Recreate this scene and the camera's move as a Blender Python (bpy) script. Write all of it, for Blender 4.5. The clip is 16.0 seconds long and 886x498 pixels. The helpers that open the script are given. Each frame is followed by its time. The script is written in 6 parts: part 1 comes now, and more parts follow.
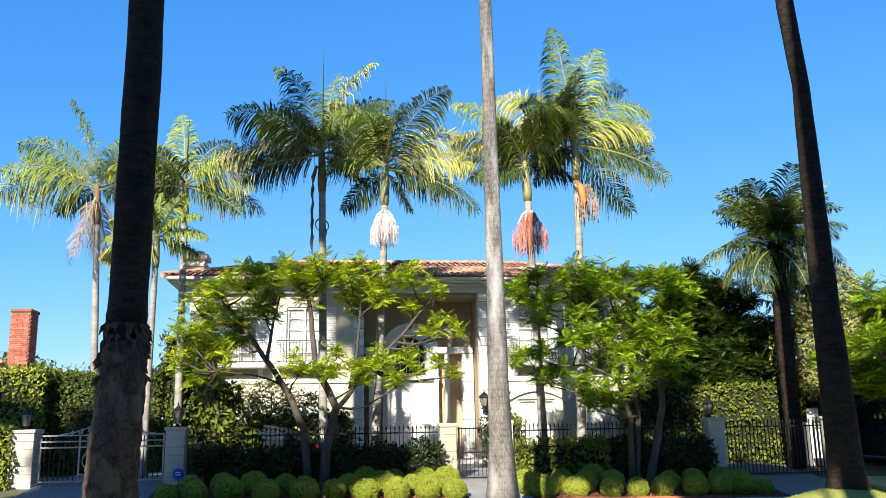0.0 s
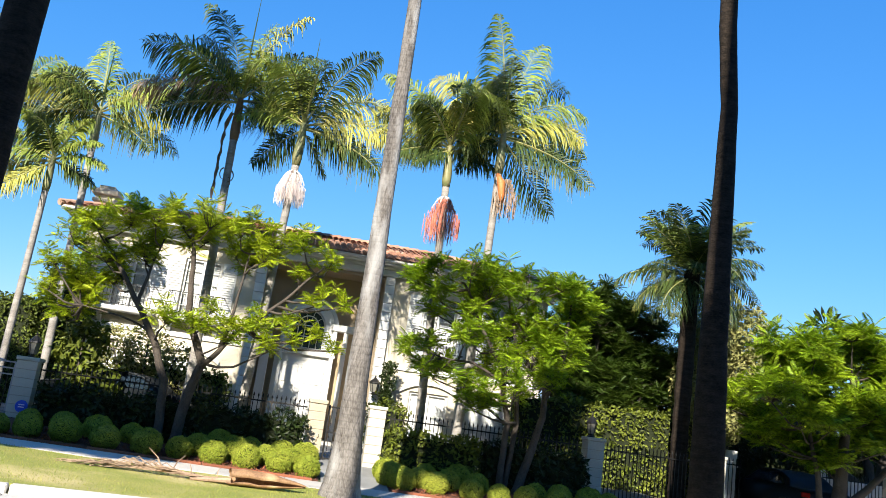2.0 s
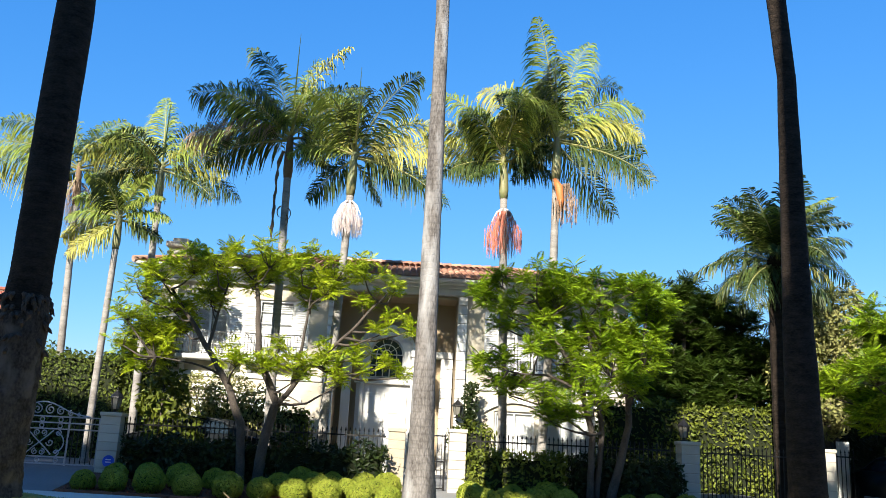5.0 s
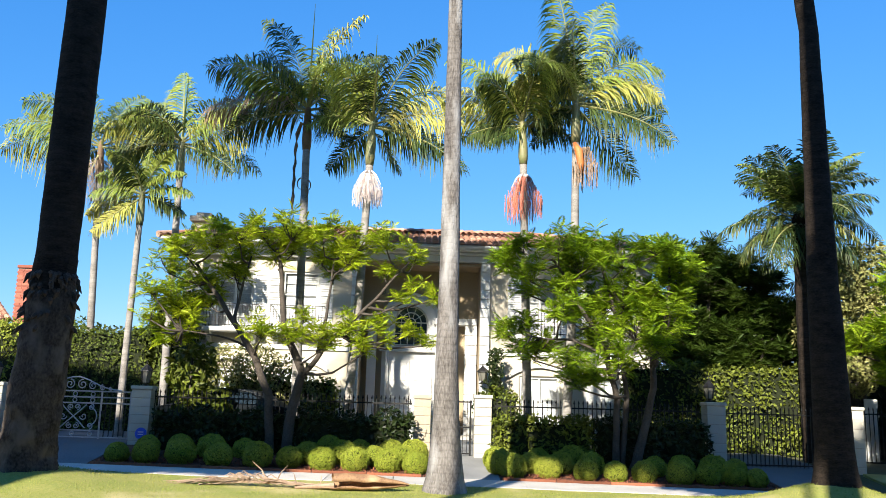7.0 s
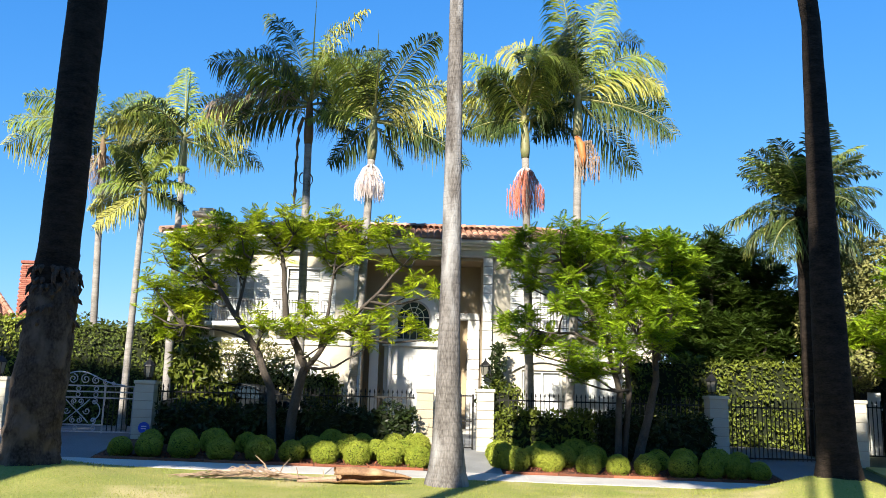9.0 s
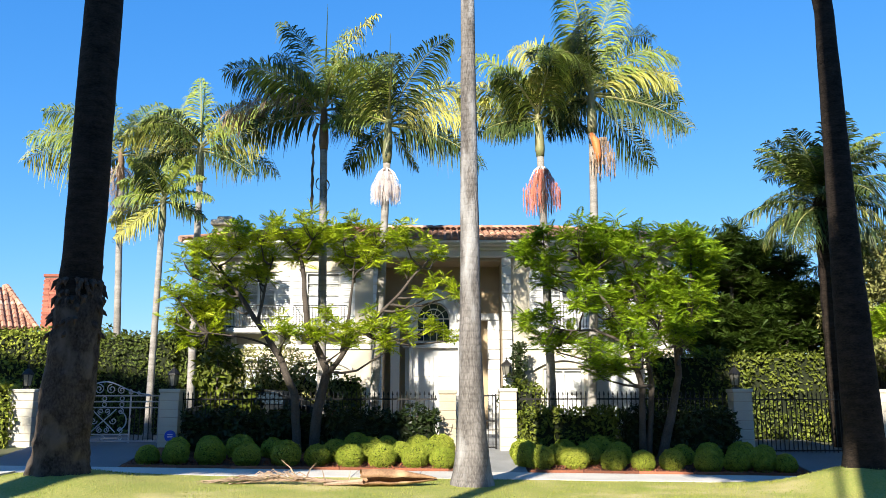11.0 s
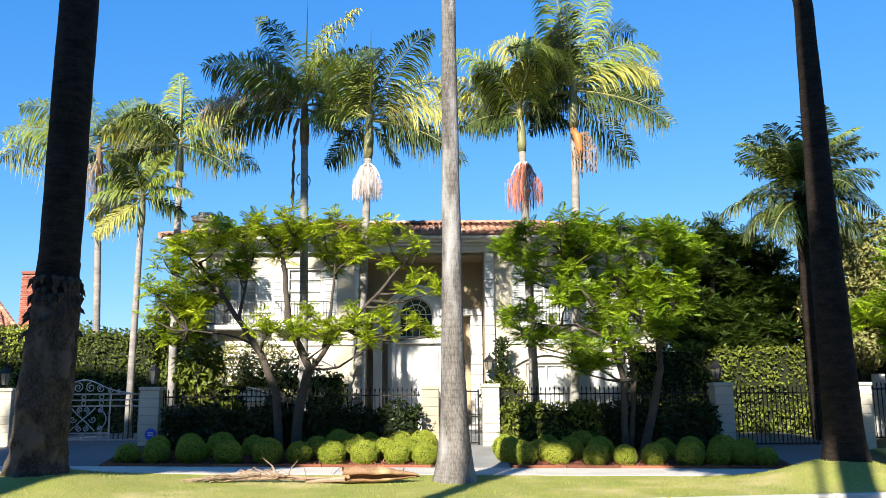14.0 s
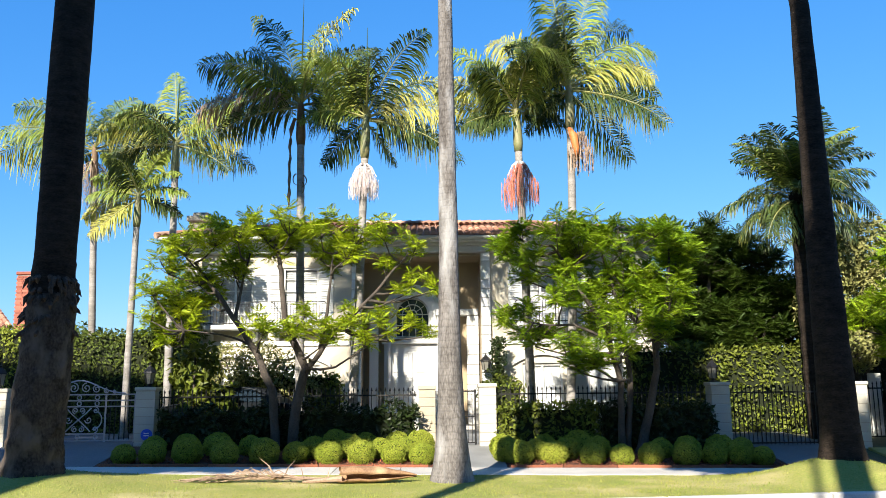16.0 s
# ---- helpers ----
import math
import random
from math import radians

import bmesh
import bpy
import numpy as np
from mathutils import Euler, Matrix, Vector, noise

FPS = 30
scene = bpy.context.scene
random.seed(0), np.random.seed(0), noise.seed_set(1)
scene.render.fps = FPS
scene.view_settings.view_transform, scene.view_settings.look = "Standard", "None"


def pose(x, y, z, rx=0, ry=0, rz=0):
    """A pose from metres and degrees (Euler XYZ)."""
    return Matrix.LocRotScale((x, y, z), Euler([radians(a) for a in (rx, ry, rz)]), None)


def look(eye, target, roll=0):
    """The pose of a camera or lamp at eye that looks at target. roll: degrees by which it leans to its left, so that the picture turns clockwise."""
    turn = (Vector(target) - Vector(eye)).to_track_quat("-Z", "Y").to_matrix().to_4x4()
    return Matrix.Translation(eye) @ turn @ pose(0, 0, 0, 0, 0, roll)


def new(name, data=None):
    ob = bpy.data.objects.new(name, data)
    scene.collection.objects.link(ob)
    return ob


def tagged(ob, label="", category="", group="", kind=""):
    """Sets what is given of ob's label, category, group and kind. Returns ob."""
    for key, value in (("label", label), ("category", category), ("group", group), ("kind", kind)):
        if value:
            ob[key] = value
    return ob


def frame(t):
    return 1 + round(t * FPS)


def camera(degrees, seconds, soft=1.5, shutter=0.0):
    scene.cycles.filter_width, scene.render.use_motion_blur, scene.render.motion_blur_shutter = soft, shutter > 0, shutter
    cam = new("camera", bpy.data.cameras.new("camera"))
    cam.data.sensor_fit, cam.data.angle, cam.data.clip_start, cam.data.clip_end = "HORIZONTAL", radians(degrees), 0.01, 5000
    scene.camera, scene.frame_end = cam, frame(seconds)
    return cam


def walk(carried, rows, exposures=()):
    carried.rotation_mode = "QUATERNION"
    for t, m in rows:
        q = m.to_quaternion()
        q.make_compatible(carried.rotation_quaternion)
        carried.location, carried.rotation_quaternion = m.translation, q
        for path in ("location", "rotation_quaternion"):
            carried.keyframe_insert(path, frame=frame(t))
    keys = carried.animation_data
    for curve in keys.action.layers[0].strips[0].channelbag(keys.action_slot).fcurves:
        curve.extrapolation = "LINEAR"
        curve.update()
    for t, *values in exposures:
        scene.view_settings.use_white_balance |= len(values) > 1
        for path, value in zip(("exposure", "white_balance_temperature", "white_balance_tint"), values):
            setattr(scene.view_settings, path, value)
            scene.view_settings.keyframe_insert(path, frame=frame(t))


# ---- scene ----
cam = camera(55.0, 16.0, soft=0.55)
PATH = [
    (0, (0.305, 0.114, 1.954), (0.543, 2.056, 2.367), -1.1),
    (0.5, (0.711, 0.172, 1.853), (0.958, 2.113, 2.265), 0.9),
    (1, (1.071, 0.415, 1.75), (1.522, 2.325, 2.133), 3.8),
    (1.5, (1.734, 0.678, 1.708), (2.161, 2.594, 2.088), 4.1),
    (2, (2.318, 0.963, 1.656), (2.632, 2.893, 2.076), 7.9),
    (2.5, (2.82, 1.086, 1.703), (3.017, 3.034, 2.114), 6.3),
    (3, (3.167, 1.223, 1.73), (3.277, 3.187, 2.092), 5.5),
    (5.5, (3.26, 1.36, 1.713), (3.347, 3.305, 2.171), 2.3),
    (6, (3.31, 1.347, 1.745), (3.37, 3.302, 2.162), 2.0),
    (6.5, (3.29, 1.33, 1.727), (3.334, 3.292, 2.112), 1.9),
    (7, (3.304, 1.341, 1.737), (3.347, 3.306, 2.107), 1.6),
    (7.5, (3.295, 1.358, 1.709), (3.341, 3.324, 2.071), 1.8),
    (8, (3.337, 1.359, 1.734), (3.38, 3.325, 2.097), 2.0),
    (8.5, (3.333, 1.368, 1.686), (3.372, 3.334, 2.052), 2.0),
    (9, (3.346, 1.357, 1.694), (3.381, 3.324, 2.054), 1.5),
    (11.5, (3.29, 1.287, 1.665), (3.275, 3.253, 2.032), -0.4),
    (12, (3.319, 1.343, 1.704), (3.27, 3.306, 2.087), 0.1),
    (12.5, (3.312, 1.325, 1.724), (3.275, 3.29, 2.096), -0.1),
    (13, (3.317, 1.33, 1.71), (3.321, 3.297, 2.075), -0.2),
    (13.5, (3.316, 1.348, 1.692), (3.341, 3.316, 2.049), -0.3),
    (14, (3.334, 1.355, 1.703), (3.37, 3.324, 2.054), -0.5),
    (14.5, (3.318, 1.37, 1.721), (3.362, 3.339, 2.069), -0.7),
    (15, (3.31, 1.365, 1.713), (3.358, 3.334, 2.062), -0.7),
    (15.5, (3.314, 1.37, 1.712), (3.364, 3.339, 2.061), -0.7),
    (16, (3.299, 1.373, 1.686), (3.346, 3.341, 2.038), -0.6),
]
walk(cam, [(t, look(eye, target, roll)) for t, eye, target, roll in PATH])

# ---- world, sun, exposure ----
SUN_TAN = 0.42          # sideways drift of the sunlight per metre it goes away from the street
SUN_ELEV = 30.0
az = math.atan(SUN_TAN)
world = bpy.data.worlds.new("sky")
scene.world = world
world.use_nodes = True
wn = world.node_tree.nodes
sky = wn.new("ShaderNodeTexSky")
sky.sky_type = "NISHITA"
sky.sun_disc = False
sky.sun_elevation = radians(SUN_ELEV)
sky.sun_rotation = math.pi + az
sky.altitude = 50
sky.air_density, sky.dust_density, sky.ozone_density = 1.0, 0.25, 3.0
wn["Background"].inputs["Strength"].default_value = 0.102
# a deep, clear blue: each channel of the sky is shaped by a power and a gain
parts_of = wn.new("ShaderNodeSeparateColor")
again = wn.new("ShaderNodeCombineColor")
world.node_tree.links.new(sky.outputs[0], parts_of.inputs[0])
for k, (power, gain) in enumerate(((1.25, 0.255), (0.74, 0.82), (0.42, 2.15))):
    pw, mu = wn.new("ShaderNodeMath"), wn.new("ShaderNodeMath")
    pw.operation, mu.operation = "POWER", "MULTIPLY"
    pw.inputs[1].default_value, mu.inputs[1].default_value = power, gain
    world.node_tree.links.new(parts_of.outputs[k], pw.inputs[0])
    world.node_tree.links.new(pw.outputs[0], mu.inputs[0])
    world.node_tree.links.new(mu.outputs[0], again.inputs[k])
world.node_tree.links.new(again.outputs[0], wn["Background"].inputs["Color"])
sun = new("sun", bpy.data.lights.new("sun", "SUN"))
sun.data.energy, sun.data.angle, sun.data.color = 5.0, radians(0.55), (1.0, 0.93, 0.80)
sun.matrix_world = look((0, 0, 0), (math.sin(az) * math.cos(radians(SUN_ELEV)), math.cos(az) * math.cos(radians(SUN_ELEV)), -math.sin(radians(SUN_ELEV))))
scene.view_settings.exposure = 1.3


# ---- materials ----
def mat(name, a, b=None, rough=0.7, big=1.0, fine=30.0, bump=0.15, metal=0.0, trans=0.0, spread=0.0, stain=None, rings=0.0, spec=0.4, flat=1.0):
    """Two-scale noise between a and b; spread: brightness change from piece to piece; trans: light through a leaf; rings: bands up a trunk."""
    b = b or tuple(c * 0.72 for c in a)
    m = bpy.data.materials.new(name)
    m.use_nodes = True
    t = m.node_tree
    n, l = t.nodes, t.links
    p = n["Principled BSDF"]
    p.inputs["Roughness"].default_value, p.inputs["Metallic"].default_value = rough, metal
    p.inputs["Specular IOR Level"].default_value = spec
    geo = n.new("ShaderNodeNewGeometry")
    place = geo.outputs["Position"]
    if flat != 1.0:
        sq = n.new("ShaderNodeVectorMath")
        sq.operation = "MULTIPLY"
        sq.inputs[1].default_value = (1, 1, flat)
        l.new(place, sq.inputs[0])
        place = sq.outputs[0]
    tex = []
    for scale, detail in ((big, 5), (fine, 4)):
        q = n.new("ShaderNodeTexNoise")
        q.inputs["Scale"].default_value, q.inputs["Detail"].default_value = scale, detail
        l.new(place, q.inputs["Vector"])
        tex.append(q)
    add = n.new("ShaderNodeMath")
    add.operation = "ADD"
    l.new(tex[0].outputs[0], add.inputs[0])
    l.new(tex[1].outputs[0], add.inputs[1])
    ramp = n.new("ShaderNodeMapRange")
    ramp.inputs["From Min"].default_value, ramp.inputs["From Max"].default_value = 0.72, 1.28
    l.new(add.outputs[0], ramp.inputs["Value"])
    mix = n.new("ShaderNodeMix")
    mix.data_type = "RGBA"
    mix.inputs["A"].default_value, mix.inputs["B"].default_value = (*a, 1), (*b, 1)
    l.new(ramp.outputs[0], mix.inputs["Factor"])
    col = mix.outputs["Result"]
    height = tex[1].outputs[0]
    if rings:
        sep = n.new("ShaderNodeSeparateXYZ")
        l.new(geo.outputs["Position"], sep.inputs[0])
        wob = n.new("ShaderNodeMath")
        wob.operation = "MULTIPLY_ADD"
        wob.inputs[1].default_value = 0.11
        l.new(tex[0].outputs[0], wob.inputs[0])
        l.new(sep.outputs["Z"], wob.inputs[2])
        wave = n.new("ShaderNodeMath")
        wave.operation = "MULTIPLY"
        wave.inputs[1].default_value = rings * 2 * math.pi
        l.new(wob.outputs[0], wave.inputs[0])
        sine = n.new("ShaderNodeMath")
        sine.operation = "SINE"
        l.new(wave.outputs[0], sine.inputs[0])
        r2 = n.new("ShaderNodeMapRange")
        r2.inputs["From Min"].default_value, r2.inputs["From Max"].default_value = -1.0, -0.55
        r2.inputs["To Min"].default_value, r2.inputs["To Max"].default_value = 0.86, 1.0
        l.new(sine.outputs[0], r2.inputs["Value"])
        dark = n.new("ShaderNodeMix")
        dark.data_type, dark.blend_type = "RGBA", "MULTIPLY"
        dark.inputs["Factor"].default_value = 1.0
        l.new(col, dark.inputs["A"])
        l.new(r2.outputs[0], dark.inputs["B"])
        col = dark.outputs["Result"]
        hadd = n.new("ShaderNodeMath")
        hadd.operation = "ADD"
        l.new(r2.outputs[0], hadd.inputs[0])
        l.new(height, hadd.inputs[1])
        height = hadd.outputs[0]
    if stain:
        q = n.new("ShaderNodeTexNoise")
        q.inputs["Scale"].default_value, q.inputs["Detail"].default_value = big * 0.45, 7
        l.new(place, q.inputs["Vector"])
        r3 = n.new("ShaderNodeMapRange")
        r3.inputs["From Min"].default_value, r3.inputs["From Max"].default_value = 0.52, 0.68
        l.new(q.outputs[0], r3.inputs["Value"])
        sm = n.new("ShaderNodeMix")
        sm.data_type = "RGBA"
        sm.inputs["B"].default_value = (*stain, 1)
        l.new(r3.outputs[0], sm.inputs["Factor"])
        l.new(col, sm.inputs["A"])
        col = sm.outputs["Result"]
    if spread:
        info = n.new("ShaderNodeObjectInfo")
        ra = n.new("ShaderNodeMath")
        ra.operation = "ADD"
        l.new(geo.outputs["Random Per Island"], ra.inputs[0])
        l.new(info.outputs["Random"], ra.inputs[1])
        fr = n.new("ShaderNodeMath")
        fr.operation = "FRACT"
        l.new(ra.outputs[0], fr.inputs[0])
        r4 = n.new("ShaderNodeMapRange")
        r4.inputs["To Min"].default_value, r4.inputs["To Max"].default_value = 1 - spread, 1 + spread
        l.new(fr.outputs[0], r4.inputs["Value"])
        vm = n.new("ShaderNodeMix")
        vm.data_type, vm.blend_type = "RGBA", "MULTIPLY"
        vm.clamp_result = False
        vm.inputs["Factor"].default_value = 1.0
        l.new(col, vm.inputs["A"])
        l.new(r4.outputs[0], vm.inputs["B"])
        col = vm.outputs["Result"]
    l.new(col, p.inputs["Base Color"])
    if bump:
        bp = n.new("ShaderNodeBump")
        bp.inputs["Strength"].default_value, bp.inputs["Distance"].default_value = min(1.0, bump * 3), 0.02
        l.new(height, bp.inputs["Height"])
        l.new(bp.outputs[0], p.inputs["Normal"])
    if trans:
        tr = n.new("ShaderNodeBsdfTranslucent")
        l.new(col, tr.inputs["Color"])
        ms = n.new("ShaderNodeMixShader")
        ms.inputs[0].default_value = trans
        l.new(p.outputs[0], ms.inputs[1])
        l.new(tr.outputs[0], ms.inputs[2])
        l.new(ms.outputs[0], n["Material Output"].inputs["Surface"])
    return m


def leafy(name, a, b, trans=0.35, rough=0.5, spread=0.35, spec=0.2):
    return mat(name, a, b, rough=rough, big=1.3, fine=9.0, bump=0, trans=trans * 0.5, spread=spread, spec=spec)


grass_m = mat("grass", (0.179, 0.216, 0.036), (0.305, 0.280, 0.080), rough=0.9, big=0.9, fine=22, bump=0.25, stain=(0.45, 0.37, 0.17))
blade_m = leafy("grass_blade", (0.179, 0.240, 0.036), (0.332, 0.304, 0.080), trans=0.3, rough=0.6)
earth_m = mat("yard_earth", (0.10, 0.085, 0.05), (0.06, 0.08, 0.03), rough=0.95, bump=0.3)
mulch_m = mat("red_mulch", (0.160, 0.060, 0.032), (0.064, 0.028, 0.018), rough=0.95, big=4, fine=45, bump=0.4)
behind_m = mat("unseen_wall_green", (0.03, 0.045, 0.015), (0.015, 0.022, 0.010), rough=0.95, big=1.2, fine=12, bump=0.4)
chip_m = mat("mulch_chip", (0.30, 0.10, 0.05), (0.12, 0.05, 0.03), rough=0.95, bump=0, spread=0.5)
concrete_m = mat("pavement_concrete", (0.527, 0.493, 0.442), (0.399, 0.374, 0.340), rough=0.85, big=1.2, fine=60, spread=0.08, stain=(0.42, 0.39, 0.35))
kerb_m = mat("kerb_concrete", (0.60, 0.57, 0.52), (0.44, 0.42, 0.38), rough=0.85, big=1.5, fine=70, spread=0.07)
# concrete darkened for the two driveways that lie in shade
drive_m = mat("shaded_driveway_concrete", (0.17, 0.172, 0.176), (0.12, 0.122, 0.127), rough=0.8, big=1.0, fine=50, spread=0.06)
path_m = mat("grey_path_concrete", (0.27, 0.27, 0.265), (0.20, 0.20, 0.20), rough=0.85, big=1.1, fine=55, stain=(0.17, 0.17, 0.165))
# brighter hedge leaf: the sunlight on two hedges is put into this colour
sunlit_m = leafy("sunlit_hedge_leaf", (0.13, 0.17, 0.020), (0.25, 0.27, 0.035), trans=0.25, spread=0.5)
asphalt_m = mat("asphalt", (0.068, 0.068, 0.070), (0.041, 0.041, 0.043), rough=0.9, big=0.7, fine=120, bump=0.3)
trunk_m = mat("street_palm_bark", (0.215, 0.195, 0.180), (0.066, 0.057, 0.050), rough=0.9, big=6.0, fine=34, bump=0.45, rings=7.0, stain=(0.31, 0.30, 0.29), flat=0.28)
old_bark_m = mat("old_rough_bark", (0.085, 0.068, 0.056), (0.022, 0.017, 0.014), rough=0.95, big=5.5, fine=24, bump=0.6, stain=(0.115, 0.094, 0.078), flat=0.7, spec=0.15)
# brown bark taken near black: shade on these trunks is in the colour
shaded_trunk_m = mat("shaded_palm_bark", (0.040, 0.029, 0.022), (0.010, 0.008, 0.006), rough=0.95, big=3.5, fine=18, bump=0.3, rings=9.0, flat=2.5, spec=0.15)
shag_m = mat("old_bark_fibre", (0.088, 0.058, 0.039), (0.039, 0.028, 0.022), rough=0.95, big=4, fine=30, bump=0.5)
king_m = mat("king_palm_bark", (0.357, 0.332, 0.306), (0.170, 0.153, 0.136), rough=0.8, big=2.0, fine=30, bump=0.15, rings=6.0, flat=2.0)
shaft_m = mat("crownshaft_green", (0.16, 0.20, 0.08), (0.24, 0.20, 0.10), rough=0.5, big=2, fine=14, bump=0.1)
boot_m = mat("dead_sheath_brown", (0.20, 0.13, 0.075), (0.10, 0.065, 0.04), rough=0.8, big=3, fine=20)
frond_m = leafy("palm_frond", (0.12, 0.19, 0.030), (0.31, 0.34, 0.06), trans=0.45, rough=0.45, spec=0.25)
# frond darkened for shade, then one for yellowing fronds and sunlit ones
frond2_m = leafy("palm_frond_shaded", (0.030, 0.055, 0.014), (0.075, 0.10, 0.022), trans=0.3, rough=0.45, spec=0.25)
frond3_m = leafy("palm_frond_yellow_sunlit", (0.26, 0.29, 0.055), (0.42, 0.37, 0.09), trans=0.38, rough=0.5, spec=0.2)
rachis_m = mat("frond_rib", (0.32, 0.30, 0.12), (0.22, 0.22, 0.08), rough=0.5, bump=0)
fruit_m = mat("red_palm_fruit", (0.62, 0.21, 0.12), (0.40, 0.13, 0.09), rough=0.6, bump=0, spread=0.35)
flower_m = mat("pale_palm_flower", (0.86, 0.80, 0.76), (0.72, 0.62, 0.60), rough=0.8, bump=0, spread=0.12, trans=0.3)
orange_m = mat("orange_palm_sheath", (0.70, 0.22, 0.05), (0.5, 0.14, 0.05), rough=0.6, bump=0.05)
bark_m = mat("tree_bark", (0.095, 0.076, 0.061), (0.042, 0.034, 0.028), rough=0.9, big=3, fine=28, bump=0.35)
fern_m = leafy("ferny_leaf", (0.21, 0.31, 0.011), (0.40, 0.45, 0.018), trans=0.7, spread=0.6)
fern2_m = leafy("ferny_leaf_deep", (0.11, 0.21, 0.008), (0.27, 0.36, 0.014), trans=0.65, spread=0.6)
# ferny leaf darkened: the shade over the back tree is in its colour
fern_shade_m = leafy("ferny_leaf_shaded", (0.024, 0.052, 0.006), (0.052, 0.082, 0.010), trans=0.4)
box_m = leafy("boxwood_leaf", (0.205, 0.26, 0.025), (0.35, 0.37, 0.052), trans=0.22)
# near black, standing for the shade seen between the leaves
boxcore_m = mat("boxwood_inner_shade", (0.020, 0.026, 0.006), (0.006, 0.010, 0.003), rough=0.95, big=6, fine=50, bump=0.3)
hedge_m = leafy("hedge_leaf", (0.056, 0.082, 0.010), (0.145, 0.165, 0.021), trans=0.25, spread=0.5)
# hedge leaf darkened to hold the shade behind the gate and house corner
hedge_shade_m = leafy("shaded_hedge_leaf", (0.041, 0.064, 0.009), (0.090, 0.112, 0.017), trans=0.2, spread=0.5)
# dark leaf taken near black, so that it also carries the shade
shrub_m = leafy("dark_shaded_leaf", (0.012, 0.022, 0.006), (0.025, 0.037, 0.008), trans=0.15, rough=0.35)
pale_m = leafy("pale_variegated_leaf", (0.31, 0.29, 0.11), (0.13, 0.15, 0.04), trans=0.3)
stucco_m = mat("cream_stucco", (0.549, 0.490, 0.389), (0.498, 0.440, 0.339), rough=0.9, big=0.6, fine=80, bump=0.12)
tan_m = mat("tan_stucco", (0.399, 0.306, 0.196), (0.340, 0.255, 0.162), rough=0.9, big=0.8, fine=70, bump=0.12)
white_m = mat("white_paint", (0.648, 0.639, 0.615), (0.583, 0.575, 0.550), rough=0.6, big=0.9, fine=40, bump=0.05)
pier_m = mat("gate_pier_stone", (0.518, 0.483, 0.406), (0.448, 0.413, 0.343), rough=0.85, big=2, fine=50, bump=0.15, spread=0.05)
piertan_m = mat("tan_pier_stone", (0.47, 0.41, 0.31), (0.37, 0.31, 0.22), rough=0.85, big=2, fine=50, bump=0.15)
tile_m = mat("terracotta_tile", (0.44, 0.235, 0.155), (0.30, 0.15, 0.10), rough=0.85, big=2.5, fine=40, bump=0.15, spread=0.28, stain=(0.52, 0.36, 0.27))
brick_m = mat("brick_red", (0.40, 0.13, 0.085), (0.30, 0.10, 0.07), rough=0.9, big=3, fine=30, spread=0.3)
mortar_m = mat("mortar", (0.42, 0.36, 0.30), rough=0.95)
iron_m = mat("black_iron", (0.02, 0.02, 0.022), (0.035, 0.033, 0.03), rough=0.45, metal=0.6, bump=0.03)
gate_m = mat("grey_gate_metal", (0.42, 0.42, 0.43), (0.30, 0.30, 0.32), rough=0.4, metal=0.5, bump=0.03)
dry_m = mat("dry_frond", (0.357, 0.264, 0.187), (0.204, 0.128, 0.085), rough=0.85, big=5, fine=40, spread=0.35)
boot2_m = mat("fallen_frond_sheath", (0.34, 0.20, 0.10), (0.16, 0.085, 0.045), rough=0.7, big=3, fine=30, bump=0.15, stain=(0.58, 0.42, 0.24))
car_m = mat("dark_car_paint", (0.010, 0.013, 0.016), (0.014, 0.017, 0.02), rough=0.45, bump=0, spec=0.15)
rubber_m = mat("rubber", (0.02, 0.02, 0.02), rough=0.85)
red_m = mat("red_lens", (0.35, 0.02, 0.015), rough=0.2, bump=0)
blue_m = mat("blue_sign", (0.03, 0.09, 0.62), (0.02, 0.07, 0.5), rough=0.4, bump=0)
plate_m = mat("white_bar", (0.8, 0.8, 0.8), rough=0.4, bump=0)
lampglass_m = mat("frosted_lamp_glass", (0.22, 0.21, 0.18), (0.16, 0.155, 0.13), rough=0.25, bump=0)


def glass(name, tint):
    m = mat(name, tint, rough=0.04, bump=0)
    m.node_tree.nodes["Principled BSDF"].inputs["Specular IOR Level"].default_value = 0.9
    return m


glass_m = glass("window_glass", (0.03, 0.05, 0.075))
clear_m = glass("clear_glass", (0.9, 0.93, 0.95))
clear_m.node_tree.nodes["Principled BSDF"].inputs["Transmission Weight"].default_value = 1.0
clear_m.node_tree.nodes["Principled BSDF"].inputs["IOR"].default_value = 1.05


# ---- building helpers ----
def thing(name, at, label, category, group="", kind=""):
    e = new(name)
    e.empty_display_size = 0.2
    e.location = at
    return tagged(e, label, category, group, kind)


def mesh_ob(name, me, material, parent=None, label=""):
    if material and not me.materials:
        me.materials.append(material)
    ob = new(name, me)
    if parent is not None:
        ob.parent = parent
    return tagged(ob, label) if label else ob


def part(name, bm, material, parent=None, label="", smooth=False):
    """One bmesh as one mesh object under a thing or part."""
    me = bpy.data.meshes.new(name)
    for f in bm.faces:
        f.smooth = smooth
    bm.to_mesh(me)
    bm.free()
    return mesh_ob(name, me, material, parent, label)


